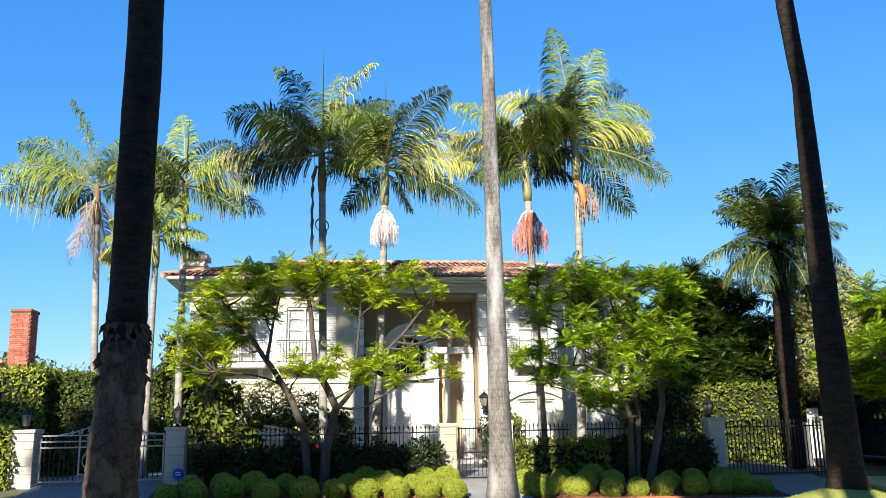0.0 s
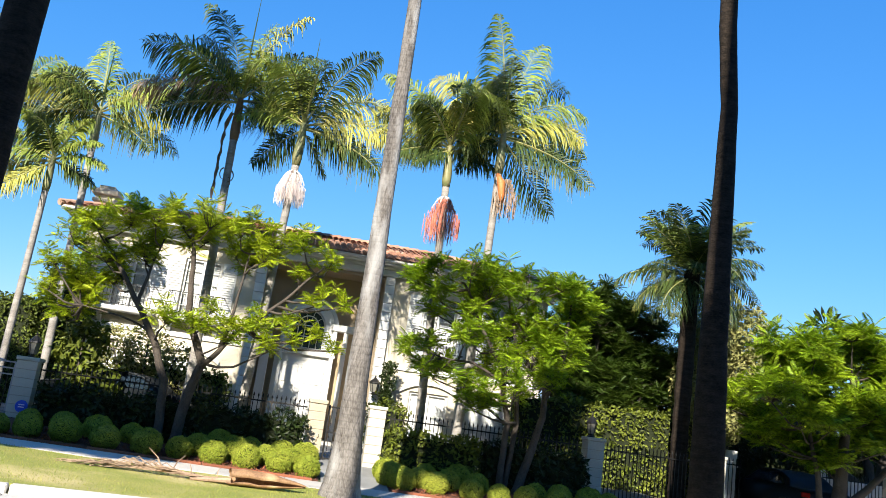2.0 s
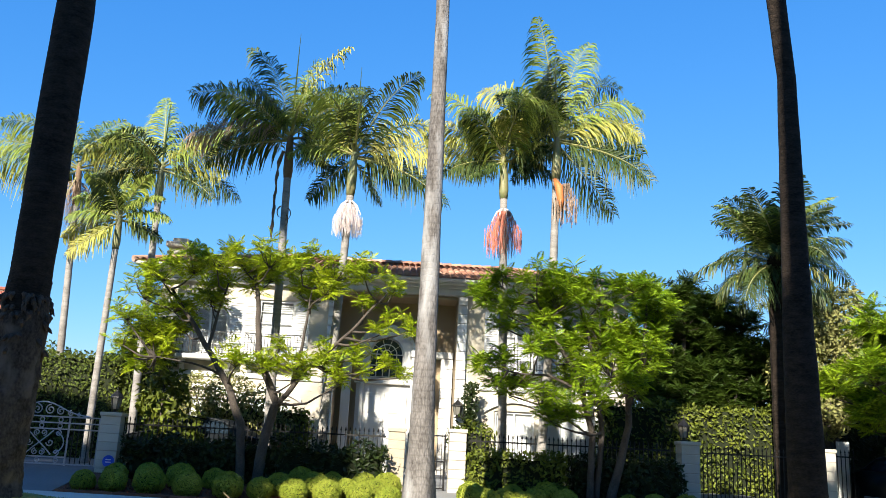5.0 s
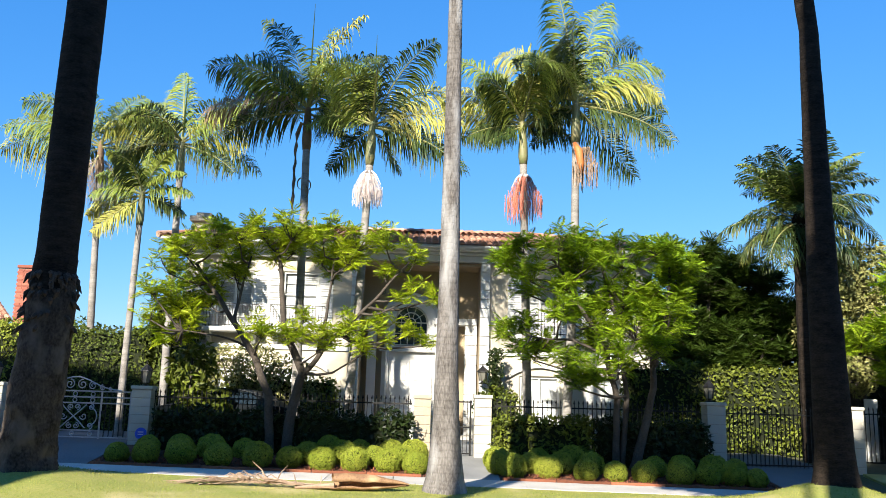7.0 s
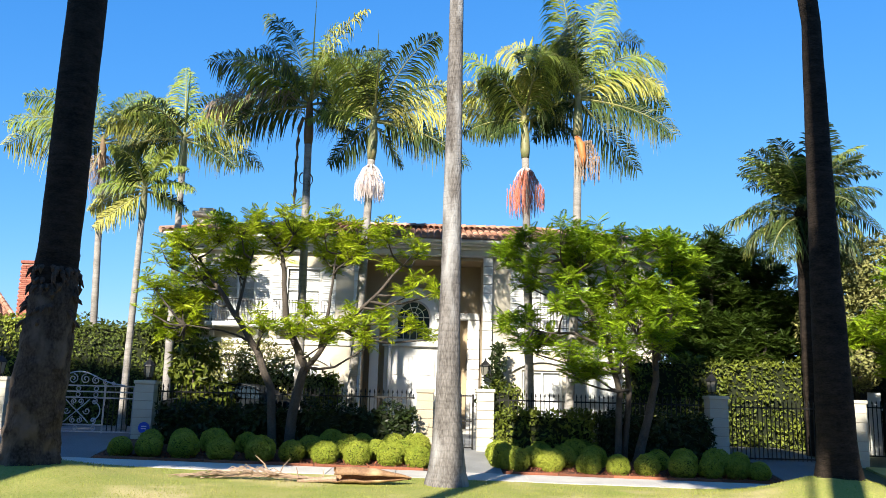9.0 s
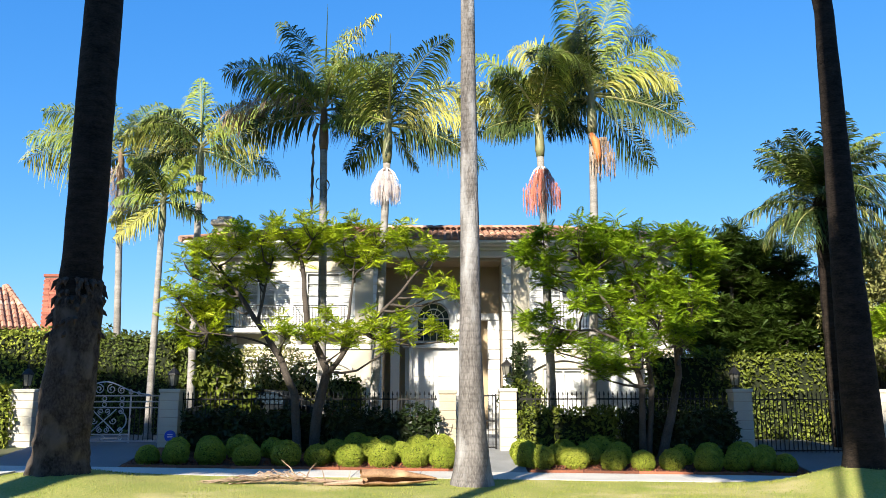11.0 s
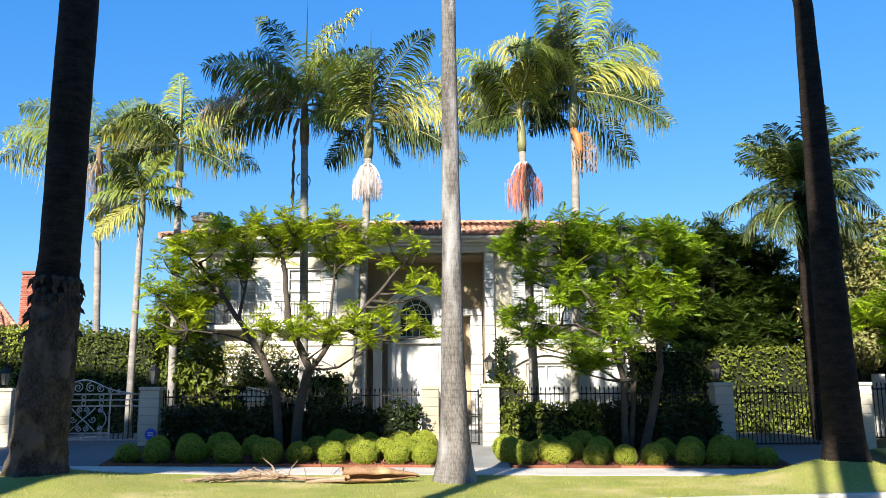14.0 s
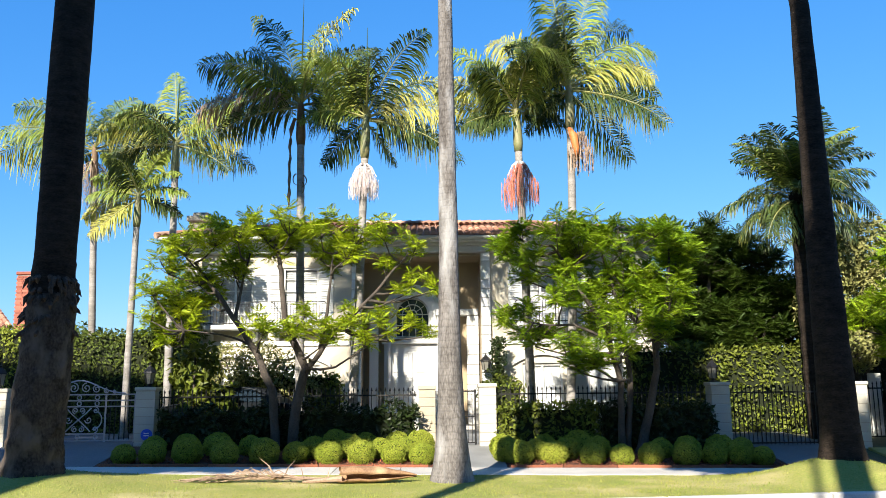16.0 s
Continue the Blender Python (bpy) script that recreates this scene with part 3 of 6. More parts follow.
def feather(length, way, droop, hang, material, seed, twist=0.0, pairs=78, width=0.020, leaflet=0.30):
    """A feathered frond that leaves the origin along way, bows under its weight and carries limp leaflets; rib first."""
    rng = np.random.default_rng(seed)
    seg = 16
    d = np.array(way, float)
    d /= np.linalg.norm(d)
    flat = np.array([d[0], d[1], 0.0]) + 1e-4
    flat /= np.linalg.norm(flat)
    side = np.array([-flat[1], flat[0], 0.0])
    pts, ways = [np.zeros(3)], [d.copy()]
    for i in range(seg):
        pts.append(pts[-1] + d * length / seg)
        d = d + np.array([flat[0] * 0.25, flat[1] * 0.25, -1.0]) * droop * 0.78 / seg * (0.1 + 1.8 * i / seg)
        d /= np.linalg.norm(d)
        ways.append(d.copy())
    pts = np.array(pts)
    v, f = [], []
    for i in range(seg):
        b = len(v)
        for p, w in ((pts[i], 0.045 * (1 - 0.88 * i / seg)), (pts[i + 1], 0.045 * (1 - 0.88 * (i + 1) / seg))):
            v += [p + side * w, p + (0, 0, w), p - side * w, p - (0, 0, w)]
        f += [(b + k, b + (k + 1) % 4, b + 4 + (k + 1) % 4, b + 4 + k) for k in range(4)]
    split = len(f)
    for i in range(pairs):
        s = 0.10 + 0.90 * (i + 0.5) / pairs
        q = min(seg - 0.001, s * seg)
        k = int(q)
        p, along = pts[k] + (pts[k + 1] - pts[k]) * (q - k), ways[k]
        up = np.cross(along, side)
        up *= 1 if up[2] > 0 else -1
        c, sn = math.cos(twist), math.sin(twist)
        s1, u1 = side * c + up * sn, up * c - side * sn
        ln = length * leaflet * math.sin(math.pi * min(1.0, 0.25 + 0.68 * s)) * rng.uniform(0.85, 1.1)
        for e in (1, -1):
            o = s1 * e * rng.uniform(0.65, 1.0) + along * rng.uniform(0.35, 0.75) + u1 * rng.uniform(-0.1, 0.55) + rng.normal(size=3) * 0.12
            o /= np.linalg.norm(o)
            w = along * width
            fall = hang * rng.uniform(0.6, 1.4)
            a1 = p + o * ln * 0.42 - np.array([0, 0, 0.06 * fall * ln])
            a2 = p + o * ln * 0.76 - np.array([0, 0, 0.30 * fall * ln])
            a3 = p + o * ln * 0.96 - np.array([0, 0, 0.72 * fall * ln])
            b = len(v)
            v += [p - w * 0.4, p + w * 0.4, a1 + w, a1 - w, a2 + w * 0.8, a2 - w * 0.8, a3 + w * 0.12, a3 - w * 0.12]
            f += [(b, b + 1, b + 2, b + 3), (b + 3, b + 2, b + 4, b + 5), (b + 5, b + 4, b + 6, b + 7)]
    ob = quads("frond", np.array(v), np.array(f), material)
    ob.data.materials.append(rachis_m)
    ob.data.polygons.foreach_set("material_index", [1] * split + [0] * (len(f) - split))
    return ob


def strands(name, parent, at, n, length, width, material, seed, label, spread=0.25):
    """A hanging tassel of thin beaded strands."""
    rng = np.random.default_rng(seed)
    chunks = []
    tv = np.array([(-0.5, 0, 0), (0.5, 0, 0), (0.5, 0, -1.0), (-0.5, 0, -1.0), (0, -0.5, 0), (0, 0.5, 0), (0, 0.5, -1.0), (0, -0.5, -1.0)])
    tf = np.array([(0, 1, 2, 3), (4, 5, 6, 7)])
    for k in range(n):
        a, r = rng.uniform(0, 2 * np.pi), spread * math.sqrt(rng.uniform())
        top = np.array([r * 0.35 * math.cos(a), r * 0.35 * math.sin(a), 0])
        end = np.array([r * math.cos(a), r * math.sin(a), -0.16 * length])
        ln = length * rng.uniform(0.6, 1.0)
        m = 10
        for i in range(m):
            s = i / m
            p = top + (end - top) * min(1, s * 2.5) + np.array([rng.uniform(-.008, .008), rng.uniform(-.008, .008), -ln * s * 0.86])
            w = width * rng.uniform(0.7, 1.3)
            chunks.append((tv * [w, w, ln / m * 1.0] + p, tf))
    v, f = join(chunks)
    return quads(name, v + np.array(at), f, material, parent, label)


# the gold and dark looks put sunlight and shade into the frond colour
GREEN, LIT_GOLD, SHADE_DARK, DEAD = "green", "lit_gold", "dark", "dead"


def king_palm(x, y, crown_z, seed, label, fronds, filler=6, scale=1.0, top_x=None, bend=0.0, r=0.12, fruit=None, dead=False, spear=0.0):
    """fronds: rows of rise in degrees round the crown (0 to the east, 90 up), length, droop and look; filler fronds point along the line of sight."""
    rng = np.random.default_rng(seed)
    z0 = ground_z(x, y) - 0.1
    e = thing("king_palm", (x, y, z0), label, "palm tree", "feathered palms in the garden")
    h = crown_z - z0
    tx = (top_x if top_x is not None else x) - x
    shaft = 1.25 * scale
    zs = np.linspace(0, h - shaft, 34)
    bend_x = lambda z: tx * (z / h) + bend * math.sin(math.pi * z / h)
    bm = bmesh.new()
    tube(bm, [(bend_x(z), 0, z) for z in zs], [r * (1.45 if z < 0.3 else 1.1 - 0.25 * z / h) * (1 + 0.035 * (i % 2)) for i, z in enumerate(zs)], 12)
    part("trunk", bm, king_m, e, smooth=True)
    bm = bmesh.new()
    ss = np.linspace(h - shaft, h + 0.2, 7)
    tube(bm, [(bend_x(z), 0, z) for z in ss], [r * 0.98, r * 1.2, r * 1.15, r * 1.05, r * 0.95, r * 0.8, r * 0.4], 12)
    part("crownshaft", bm, boot_m if dead else shaft_m, e, smooth=True)
    looks = {GREEN: frond_m, LIT_GOLD: frond3_m, SHADE_DARK: frond2_m, DEAD: dry_m}
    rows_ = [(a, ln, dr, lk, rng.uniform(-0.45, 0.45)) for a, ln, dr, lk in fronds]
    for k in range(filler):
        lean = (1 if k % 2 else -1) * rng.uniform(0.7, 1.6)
        # fillers that lean away mostly get the colour darkened for shade
        rows_.append((rng.uniform(35, 145), rng.uniform(2.2, 3.0) * scale, rng.uniform(1.3, 2.1), SHADE_DARK if lean > 0 or k % 3 == 0 else GREEN, lean))
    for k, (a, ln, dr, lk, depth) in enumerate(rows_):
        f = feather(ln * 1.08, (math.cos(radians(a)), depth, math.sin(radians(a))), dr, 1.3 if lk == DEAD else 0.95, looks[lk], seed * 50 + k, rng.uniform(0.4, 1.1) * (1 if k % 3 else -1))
        f.parent = e
        f.location = (bend_x(h), 0, h - 0.05 + 0.12 * math.sin(radians(a)))
    if spear:
        part("spear", tube(bmesh.new(), [(bend_x(h), 0, h), (bend_x(h) + 0.02, 0, h + spear * 0.55), (bend_x(h) + 0.03, 0, h + spear)], [0.035, 0.025, 0.006], 5), frond2_m, e, "unopened spear leaf")
    if fruit:
        kind, fz, ln = fruit
        cx = bend_x(fz - z0)
        bm = bmesh.new()
        for k in range(9):
            a = 2 * math.pi * k / 9
            tube(bm, [(cx + 0.1 * math.cos(a), 0.1 * math.sin(a), fz - z0 + 0.12), (cx + 0.22 * math.cos(a), 0.22 * math.sin(a), fz - z0 + 0.02), (cx + 0.36 * math.cos(a), 0.36 * math.sin(a), fz - z0 - 0.25)], [0.035, 0.03, 0.012], 4)
        part("fruit_stalk", bm, flower_m, e, "pale branching fruit stalk")
        strands("fruit_tassel" if kind == "red" else "flower_tassel", e, (cx, -0.12, fz - z0), 270 if kind == "red" else 330, ln, 0.009, fruit_m if kind == "red" else flower_m, seed, "hanging tassel of small red fruit" if kind == "red" else "pale hanging flower tassel", 0.56 if kind == "red" else 0.44)
    return e


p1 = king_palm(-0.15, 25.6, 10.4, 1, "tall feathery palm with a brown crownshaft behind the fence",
               [(103, 3.0, 1.7, SHADE_DARK), (125, 3.0, 1.9, GREEN), (142, 3.0, 1.7, SHADE_DARK), (158, 2.8, 1.5, GREEN), (170, 2.8, 1.4, DEAD), (188, 2.4, 1.1, SHADE_DARK), (84, 3.2, 0.9, GREEN), (74, 3.1, 1.6, LIT_GOLD), (60, 2.8, 1.9, SHADE_DARK), (40, 2.5, 1.8, GREEN), (15, 2.0, 1.5, SHADE_DARK), (-25, 1.6, 0.9, SHADE_DARK)],
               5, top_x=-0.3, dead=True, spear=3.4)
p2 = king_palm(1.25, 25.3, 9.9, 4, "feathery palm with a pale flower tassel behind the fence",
               [(95, 2.6, 0.4, SHADE_DARK), (112, 2.5, 1.9, GREEN), (135, 2.2, 2.2, LIT_GOLD), (62, 2.9, 1.3, SHADE_DARK), (45, 2.9, 1.9, LIT_GOLD), (18, 2.6, 1.5, LIT_GOLD), (2, 2.2, 1.3, SHADE_DARK), (-14, 3.0, 1.5, SHADE_DARK), (215, 1.7, 0.8, SHADE_DARK), (160, 1.9, 1.8, GREEN), (-50, 1.4, 0.6, SHADE_DARK)],
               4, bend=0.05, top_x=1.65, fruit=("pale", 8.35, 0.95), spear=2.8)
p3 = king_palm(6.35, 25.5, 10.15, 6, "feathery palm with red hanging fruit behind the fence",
               [(120, 2.9, 1.7, GREEN), (145, 2.5, 2.0, LIT_GOLD), (165, 2.4, 1.7, LIT_GOLD), (185, 1.8, 1.1, SHADE_DARK), (100, 2.6, 1.5, GREEN), (78, 2.5, 2.1, LIT_GOLD), (58, 2.5, 2.2, GREEN), (25, 1.9, 1.7, SHADE_DARK), (0, 1.6, 1.1, SHADE_DARK), (205, 1.3, 0.8, SHADE_DARK)],
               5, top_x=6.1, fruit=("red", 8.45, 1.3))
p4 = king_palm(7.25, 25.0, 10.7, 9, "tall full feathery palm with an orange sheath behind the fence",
               [(120, 3.2, 1.7, LIT_GOLD), (99, 3.3, 0.9, GREEN), (80, 3.4, 1.2, GREEN), (66, 3.4, 1.9, SHADE_DARK), (52, 3.3, 2.1, GREEN), (38, 3.2, 2.0, LIT_GOLD), (24, 3.0, 1.7, GREEN), (8, 3.1, 1.7, SHADE_DARK), (-16, 2.9, 1.2, SHADE_DARK), (-48, 2.5, 0.6, SHADE_DARK), (35, 2.6, 2.4, LIT_GOLD), (150, 2.1, 2.0, LIT_GOLD), (135, 2.4, 2.1, SHADE_DARK), (195, 1.7, 1.0, LIT_GOLD), (215, 1.6, 0.7, SHADE_DARK), (112, 2.7, 2.1, GREEN)],
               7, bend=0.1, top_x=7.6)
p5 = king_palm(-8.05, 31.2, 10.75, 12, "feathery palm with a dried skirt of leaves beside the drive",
               [(100, 3.0, 1.0, GREEN), (76, 2.8, 1.1, GREEN), (130, 2.9, 1.9, GREEN), (152, 3.1, 1.8, GREEN), (168, 3.2, 1.5, LIT_GOLD), (48, 2.9, 1.7, GREEN), (24, 2.9, 1.8, LIT_GOLD), (-5, 2.0, 1.2, SHADE_DARK), (192, 1.7, 1.1, SHADE_DARK), (-82, 2.3, 0.2, DEAD), (-98, 2.6, 0.2, DEAD)],
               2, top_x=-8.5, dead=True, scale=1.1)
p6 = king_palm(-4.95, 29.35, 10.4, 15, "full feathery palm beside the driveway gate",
               [(95, 2.7, 1.0, GREEN), (68, 2.6, 1.8, SHADE_DARK), (45, 2.5, 2.1, GREEN), (22, 2.6, 2.0, LIT_GOLD), (0, 2.6, 1.6, SHADE_DARK), (-18, 2.2, 1.0, SHADE_DARK), (128, 2.6, 2.0, GREEN), (152, 2.5, 1.8, LIT_GOLD), (180, 2.1, 1.3, SHADE_DARK), (205, 1.5, 0.8, SHADE_DARK)],
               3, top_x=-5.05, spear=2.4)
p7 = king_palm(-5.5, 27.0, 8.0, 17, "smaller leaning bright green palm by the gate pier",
               [(92, 1.5, 0.5, GREEN), (118, 1.5, 1.2, GREEN), (142, 1.5, 1.5, GREEN), (66, 1.5, 1.2, GREEN), (42, 1.5, 1.6, GREEN), (18, 1.5, 1.5, GREEN), (165, 1.5, 1.5, GREEN), (188, 1.7, 1.2, LIT_GOLD), (-10, 1.3, 1.1, SHADE_DARK), (222, 1.7, 0.8, LIT_GOLD)],
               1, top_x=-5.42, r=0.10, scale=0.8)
# orange opened sheath with old fruit strands on the fullest palm
bm = bmesh.new()
tube(bm, [(0.25, -0.32, 9.0), (0.36, -0.40, 8.75), (0.42, -0.40, 8.35), (0.44, -0.38, 8.1)], [0.05, 0.12, 0.10, 0.03], 8)
part("sheath", bm, orange_m, p4, "opened orange flower sheath", smooth=True)
strands("old_fruit_tassel", p4, (0.60, -0.2, 8.9), 60, 1.2, 0.02, dry_m, 5, "dry tangled fruit strands", 0.4)
# dried dead leaf sheath and thread hanging beside the first palm's trunk
bm = bmesh.new()
tube(bm, [(-0.1, -0.12, 9.35), (-0.30, -0.15, 9.45), (-0.40, -0.15, 9.1)] + [(-0.42 + 0.015 * math.sin(k * 2.1), -0.15, 8.9 - 0.17 * k) for k in range(14)], [0.04, 0.05, 0.055] + [0.05 if k % 3 else 0.025 for k in range(13)] + [0.008], 6)
rough_up(bm, 0.035, 6.0, 3)
part("dead_leaf", bm, boot_m, p1, "brown dead leaf hanging down the trunk", smooth=True)
bm = bmesh.new()
for dx, zz in ((0.13, 7.55), (-0.13, 7.60), (0.09, 7.35)):
    tube(bm, [(-0.12 + dx * 0.6 + dx * 0.9 * math.sin(q), -0.14, zz + 0.17 * math.cos(q)) for q in np.linspace(0.2, 3.3, 10)], np.linspace(0.022, 0.008, 10), 5)
part("old_stalk", bm, boot_m, p1, "curled old flower stalk")


# mostly in the shade-darkened frond colour, two in brighter, sunlit ones
STIFF = [frond_mesh("frond", 2.6, 1.0, 1.3, 46, frond2_m, 11, 0.35), frond_mesh("frond", 2.6, 1.2, 0.85, 46, frond2_m, 12, 0.45), frond_mesh("frond", 2.5, 1.3, 0.4, 44, frond2_m, 13, 0.7), frond_mesh("frond", 2.2, 1.3, -0.3, 42, frond2_m, 14, 1.0), frond_mesh("frond", 2.3, 1.4, 0.1, 42, frond3_m, 15, 0.8), frond_mesh("frond", 2.6, 1.1, 1.0, 46, frond_m, 16, 0.4)]


# feathery date palm beyond the far driveway
def date_palm(x, y, z, seed, label, scale=1.3, n=30):
    rng = np.random.default_rng(seed)
    z0 = ground_z(x, y) - 0.1
    e = thing("date_palm", (x, y, z0), label, "palm tree")
    bm = tube(bmesh.new(), [(0, 0, q) for q in np.linspace(0, z - z0, 20)], [0.25 + 0.03 * (i % 2) for i in range(20)], 12)
    part("trunk", bm, shaded_trunk_m, e, "rough shaded fibrous trunk")
    for k in range(n):
        q = k / n
        me = STIFF[5] if k % 5 == 0 and q < 0.6 else STIFF[0] if q < 0.3 else STIFF[1] if q < 0.55 else STIFF[2] if q < 0.78 else STIFF[4] if k % 3 == 0 else STIFF[3]
        f = mesh_ob("frond", me, None, e)
        f.matrix_basis = Matrix.Translation((0, 0, z - z0 - 0.3 * q)) @ Euler((rng.uniform(-0.3, 0.3), rng.uniform(-0.2, 0.2), 2.4 * k + seed)).to_matrix().to_4x4() @ Matrix.Scale(scale * rng.uniform(0.85, 1.1), 4)
    return e


date_palm(14.9, 26.75, 7.95, 31, "dense dark palm with sunlit tips and dried lower fronds", 1.0, 52)
date_palm(19.0, 34.0, 7.0, 33, "palm top showing behind a pale shrub tree", 0.8, 16)


# ---- ferny street-side trees ----
def ferny_tree(x, y, trunks, tufts, seed, label, material, leaf=0.3, per_tip=10, thick=7.0):
    """trunks: lists of points from the ground with a girth; tufts: (cx, cz, radius, cy) leaf masses, each carried by its own branch."""
    rng = np.random.default_rng(seed)
    z0 = ground_z(x, y) - 0.1
    base = np.array([x, y, z0])
    e = thing("ferny_tree", (x, y, z0), label, "tree", "ferny trees in front of the fence")
    bm = bmesh.new()
    forks = []
    for pts, r0 in trunks:
        pts = [Vector(p) - Vector(base) for p in pts]
        fine = []
        for a, b in zip(pts, pts[1:]):
            for k in range(5):
                p = a.lerp(b, k / 5)
                fine.append(p + noise.noise_vector(p * 1.3 + Vector((seed, 0, 0))) * 0.06)
        fine.append(pts[-1])
        tube(bm, fine, [r0 * (1.35 if i == 0 else 1.0 - 0.72 * i / len(fine)) for i in range(len(fine))], 9)
        forks += fine[len(fine) // 3:]
    places, dirs, sizes = [], [], []
    for cx, cz, rad, cy in tufts:
        c = Vector((cx, cy, cz)) - Vector(base)
        foot = c - Vector((0, 0, 0.55 * rad))
        f = min(forks, key=lambda p: (p - foot).length + 1.6 * max(0.0, p.z - foot.z + 0.25))
        rise = (foot - f).length
        bow = f.lerp(foot, 0.5) + Vector((0, 0, -0.10 * rise)) + noise.noise_vector(c * 0.9 + Vector((seed, 1, 2))) * 0.16
        r = 0.014 + 0.010 * rise ** 0.5
        tube(bm, [f, f.lerp(bow, 0.5) + Vector((0, 0, -0.03 * rise)), bow, bow.lerp(foot, 0.6), foot], [r * 1.5, r * 1.25, r * 1.05, r * 0.8, r * 0.6], 6)
        n = max(4, int(thick * (rad / 0.5) ** 2 * 2.0))
        d = rng.normal(size=(n, 3))
        d /= np.linalg.norm(d, axis=1)[:, None]
        d[:, 2] = np.where(d[:, 2] < -0.3, d[:, 2] * 0.5, d[:, 2])
        ends = np.array(c) + d * rng.uniform(0.35, 1.0, n)[:, None] ** 0.6 * rad * [1.0, 1.15, 0.85]
        for t in ends:
            tv = Vector(t)
            mid = foot.lerp(tv, 0.5) + noise.noise_vector(tv * 2 + Vector((0, seed, 0))) * 0.09
            tube(bm, [foot, mid, tv], [r * 0.5, 0.011, 0.005], 4)
            m = int(rng.integers(per_tip - 2, per_tip + 3))
            a = rng.uniform(0, 2 * np.pi) + np.arange(m) * 2.4
            el = rng.uniform(-0.4, 0.75, m) + np.where(np.arange(m) > m - 4, 0.5, 0.0)
            dirs.append(np.stack([np.cos(a) * np.cos(el), np.sin(a) * np.cos(el), np.sin(el)], -1))
            places.append(t + np.stack([np.zeros(m), np.zeros(m), np.linspace(-0.10, 0.05, m)], -1))
            sizes.append(rng.uniform(0.7, 1.2, m) * leaf)
    part("trunk", bm, bark_m, e, "grey-brown forking trunks and branches", smooth=True)
    d = np.concatenate(dirs)
    v, f = scatter(FERN_V, FERN_F, frame_from(d, roll=rng.uniform(-0.7, 0.7, len(d))), np.concatenate(places), np.concatenate(sizes))
    quads("crown", v, f, material, e, "airy crown of feathery fern-like leaves")
    return e


def spread_tufts(rows_, y, seed, depth=0.9, echo=0.0):
    """Tufts at their depths: each row (x, z, radius) stands a little before or behind y; echo adds a second one behind some of them."""
    rng = np.random.default_rng(seed)
    out = []
    for a, b, r in rows_:
        out.append((a, b, r, y + rng.uniform(-depth, depth)))
        if rng.uniform() < echo:
            out.append((a + rng.uniform(-0.4, 0.4), b - rng.uniform(0.0, 0.4), r * 0.9, y + rng.uniform(0.3, 1.4)))
    return out


ferny_tree(-0.3, 24.0, [([(-0.55, 24.0, 0.3), (-0.65, 24.0, 2.0), (-1.1, 24.0, 3.0), (-1.7, 24.0, 3.9), (-2.2, 24.0, 4.6), (-2.8, 24.0, 5.4)], 0.125),
                        ([(-0.15, 24.0, 0.3), (0.0, 24.0, 1.8), (0.2, 24.0, 2.6), (-0.4, 24.1, 3.8), (-0.5, 24.1, 5.0), (-0.7, 24.1, 5.9)], 0.15),
                        ([(0.18, 24.0, 2.5), (0.8, 23.9, 3.3), (1.5, 23.9, 4.0), (2.3, 23.9, 4.9), (2.9, 23.9, 5.6)], 0.075),
                        ([(-1.2, 24.0, 3.2), (-2.0, 23.8, 3.45), (-3.0, 23.9, 3.6)], 0.035), ([(0.6, 23.95, 3.1), (0.75, 23.9, 4.2), (0.9, 23.9, 5.6)], 0.06), ([(-1.7, 24.0, 3.9), (-1.6, 24.2, 4.7), (-1.4, 24.3, 5.7)], 0.055)],
           spread_tufts([(-3.5, 5.4, 0.55), (-2.9, 5.8, 0.6), (-2.2, 6.1, 0.6), (-1.5, 6.15, 0.6), (-0.9, 6.3, 0.65), (-0.2, 6.3, 0.6), (0.6, 6.3, 0.65), (1.5, 6.2, 0.6), (2.3, 6.1, 0.5), (3.0, 5.85, 0.4), (-1.8, 5.45, 0.5), (-0.6, 5.6, 0.4), (-2.7, 5.1, 0.55), (0.5, 5.75, 0.4), (1.3, 5.6, 0.4)], 24.0, 1, 0.9, 0.5)
           + spread_tufts([(-3.9, 4.8, 0.5), (-3.3, 4.5, 0.55), (-4.0, 4.1, 0.4), (-2.9, 4.1, 0.45), (-3.3, 3.6, 0.5), (-2.5, 4.6, 0.45)], 24.3, 2, 0.5, 0.6)
           + spread_tufts([(-0.8, 3.65, 0.5), (-0.1, 3.55, 0.5), (0.7, 3.4, 0.55), (0.2, 4.05, 0.35), (1.4, 3.85, 0.5), (1.8, 3.3, 0.4), (2.4, 3.6, 0.35)], 23.6, 3, 0.4)
           + spread_tufts([(2.3, 5.2, 0.35), (3.1, 5.0, 0.33), (3.5, 4.7, 0.25), (2.4, 4.1, 0.33), (3.1, 3.8, 0.25), (3.5, 3.5, 0.2), (2.8, 4.6, 0.25)], 23.8, 4, 0.3),
           41, "sunlit ferny tree with two bare forking trunks in the shrub bed", fern_m, 0.29, 11, 5.0)
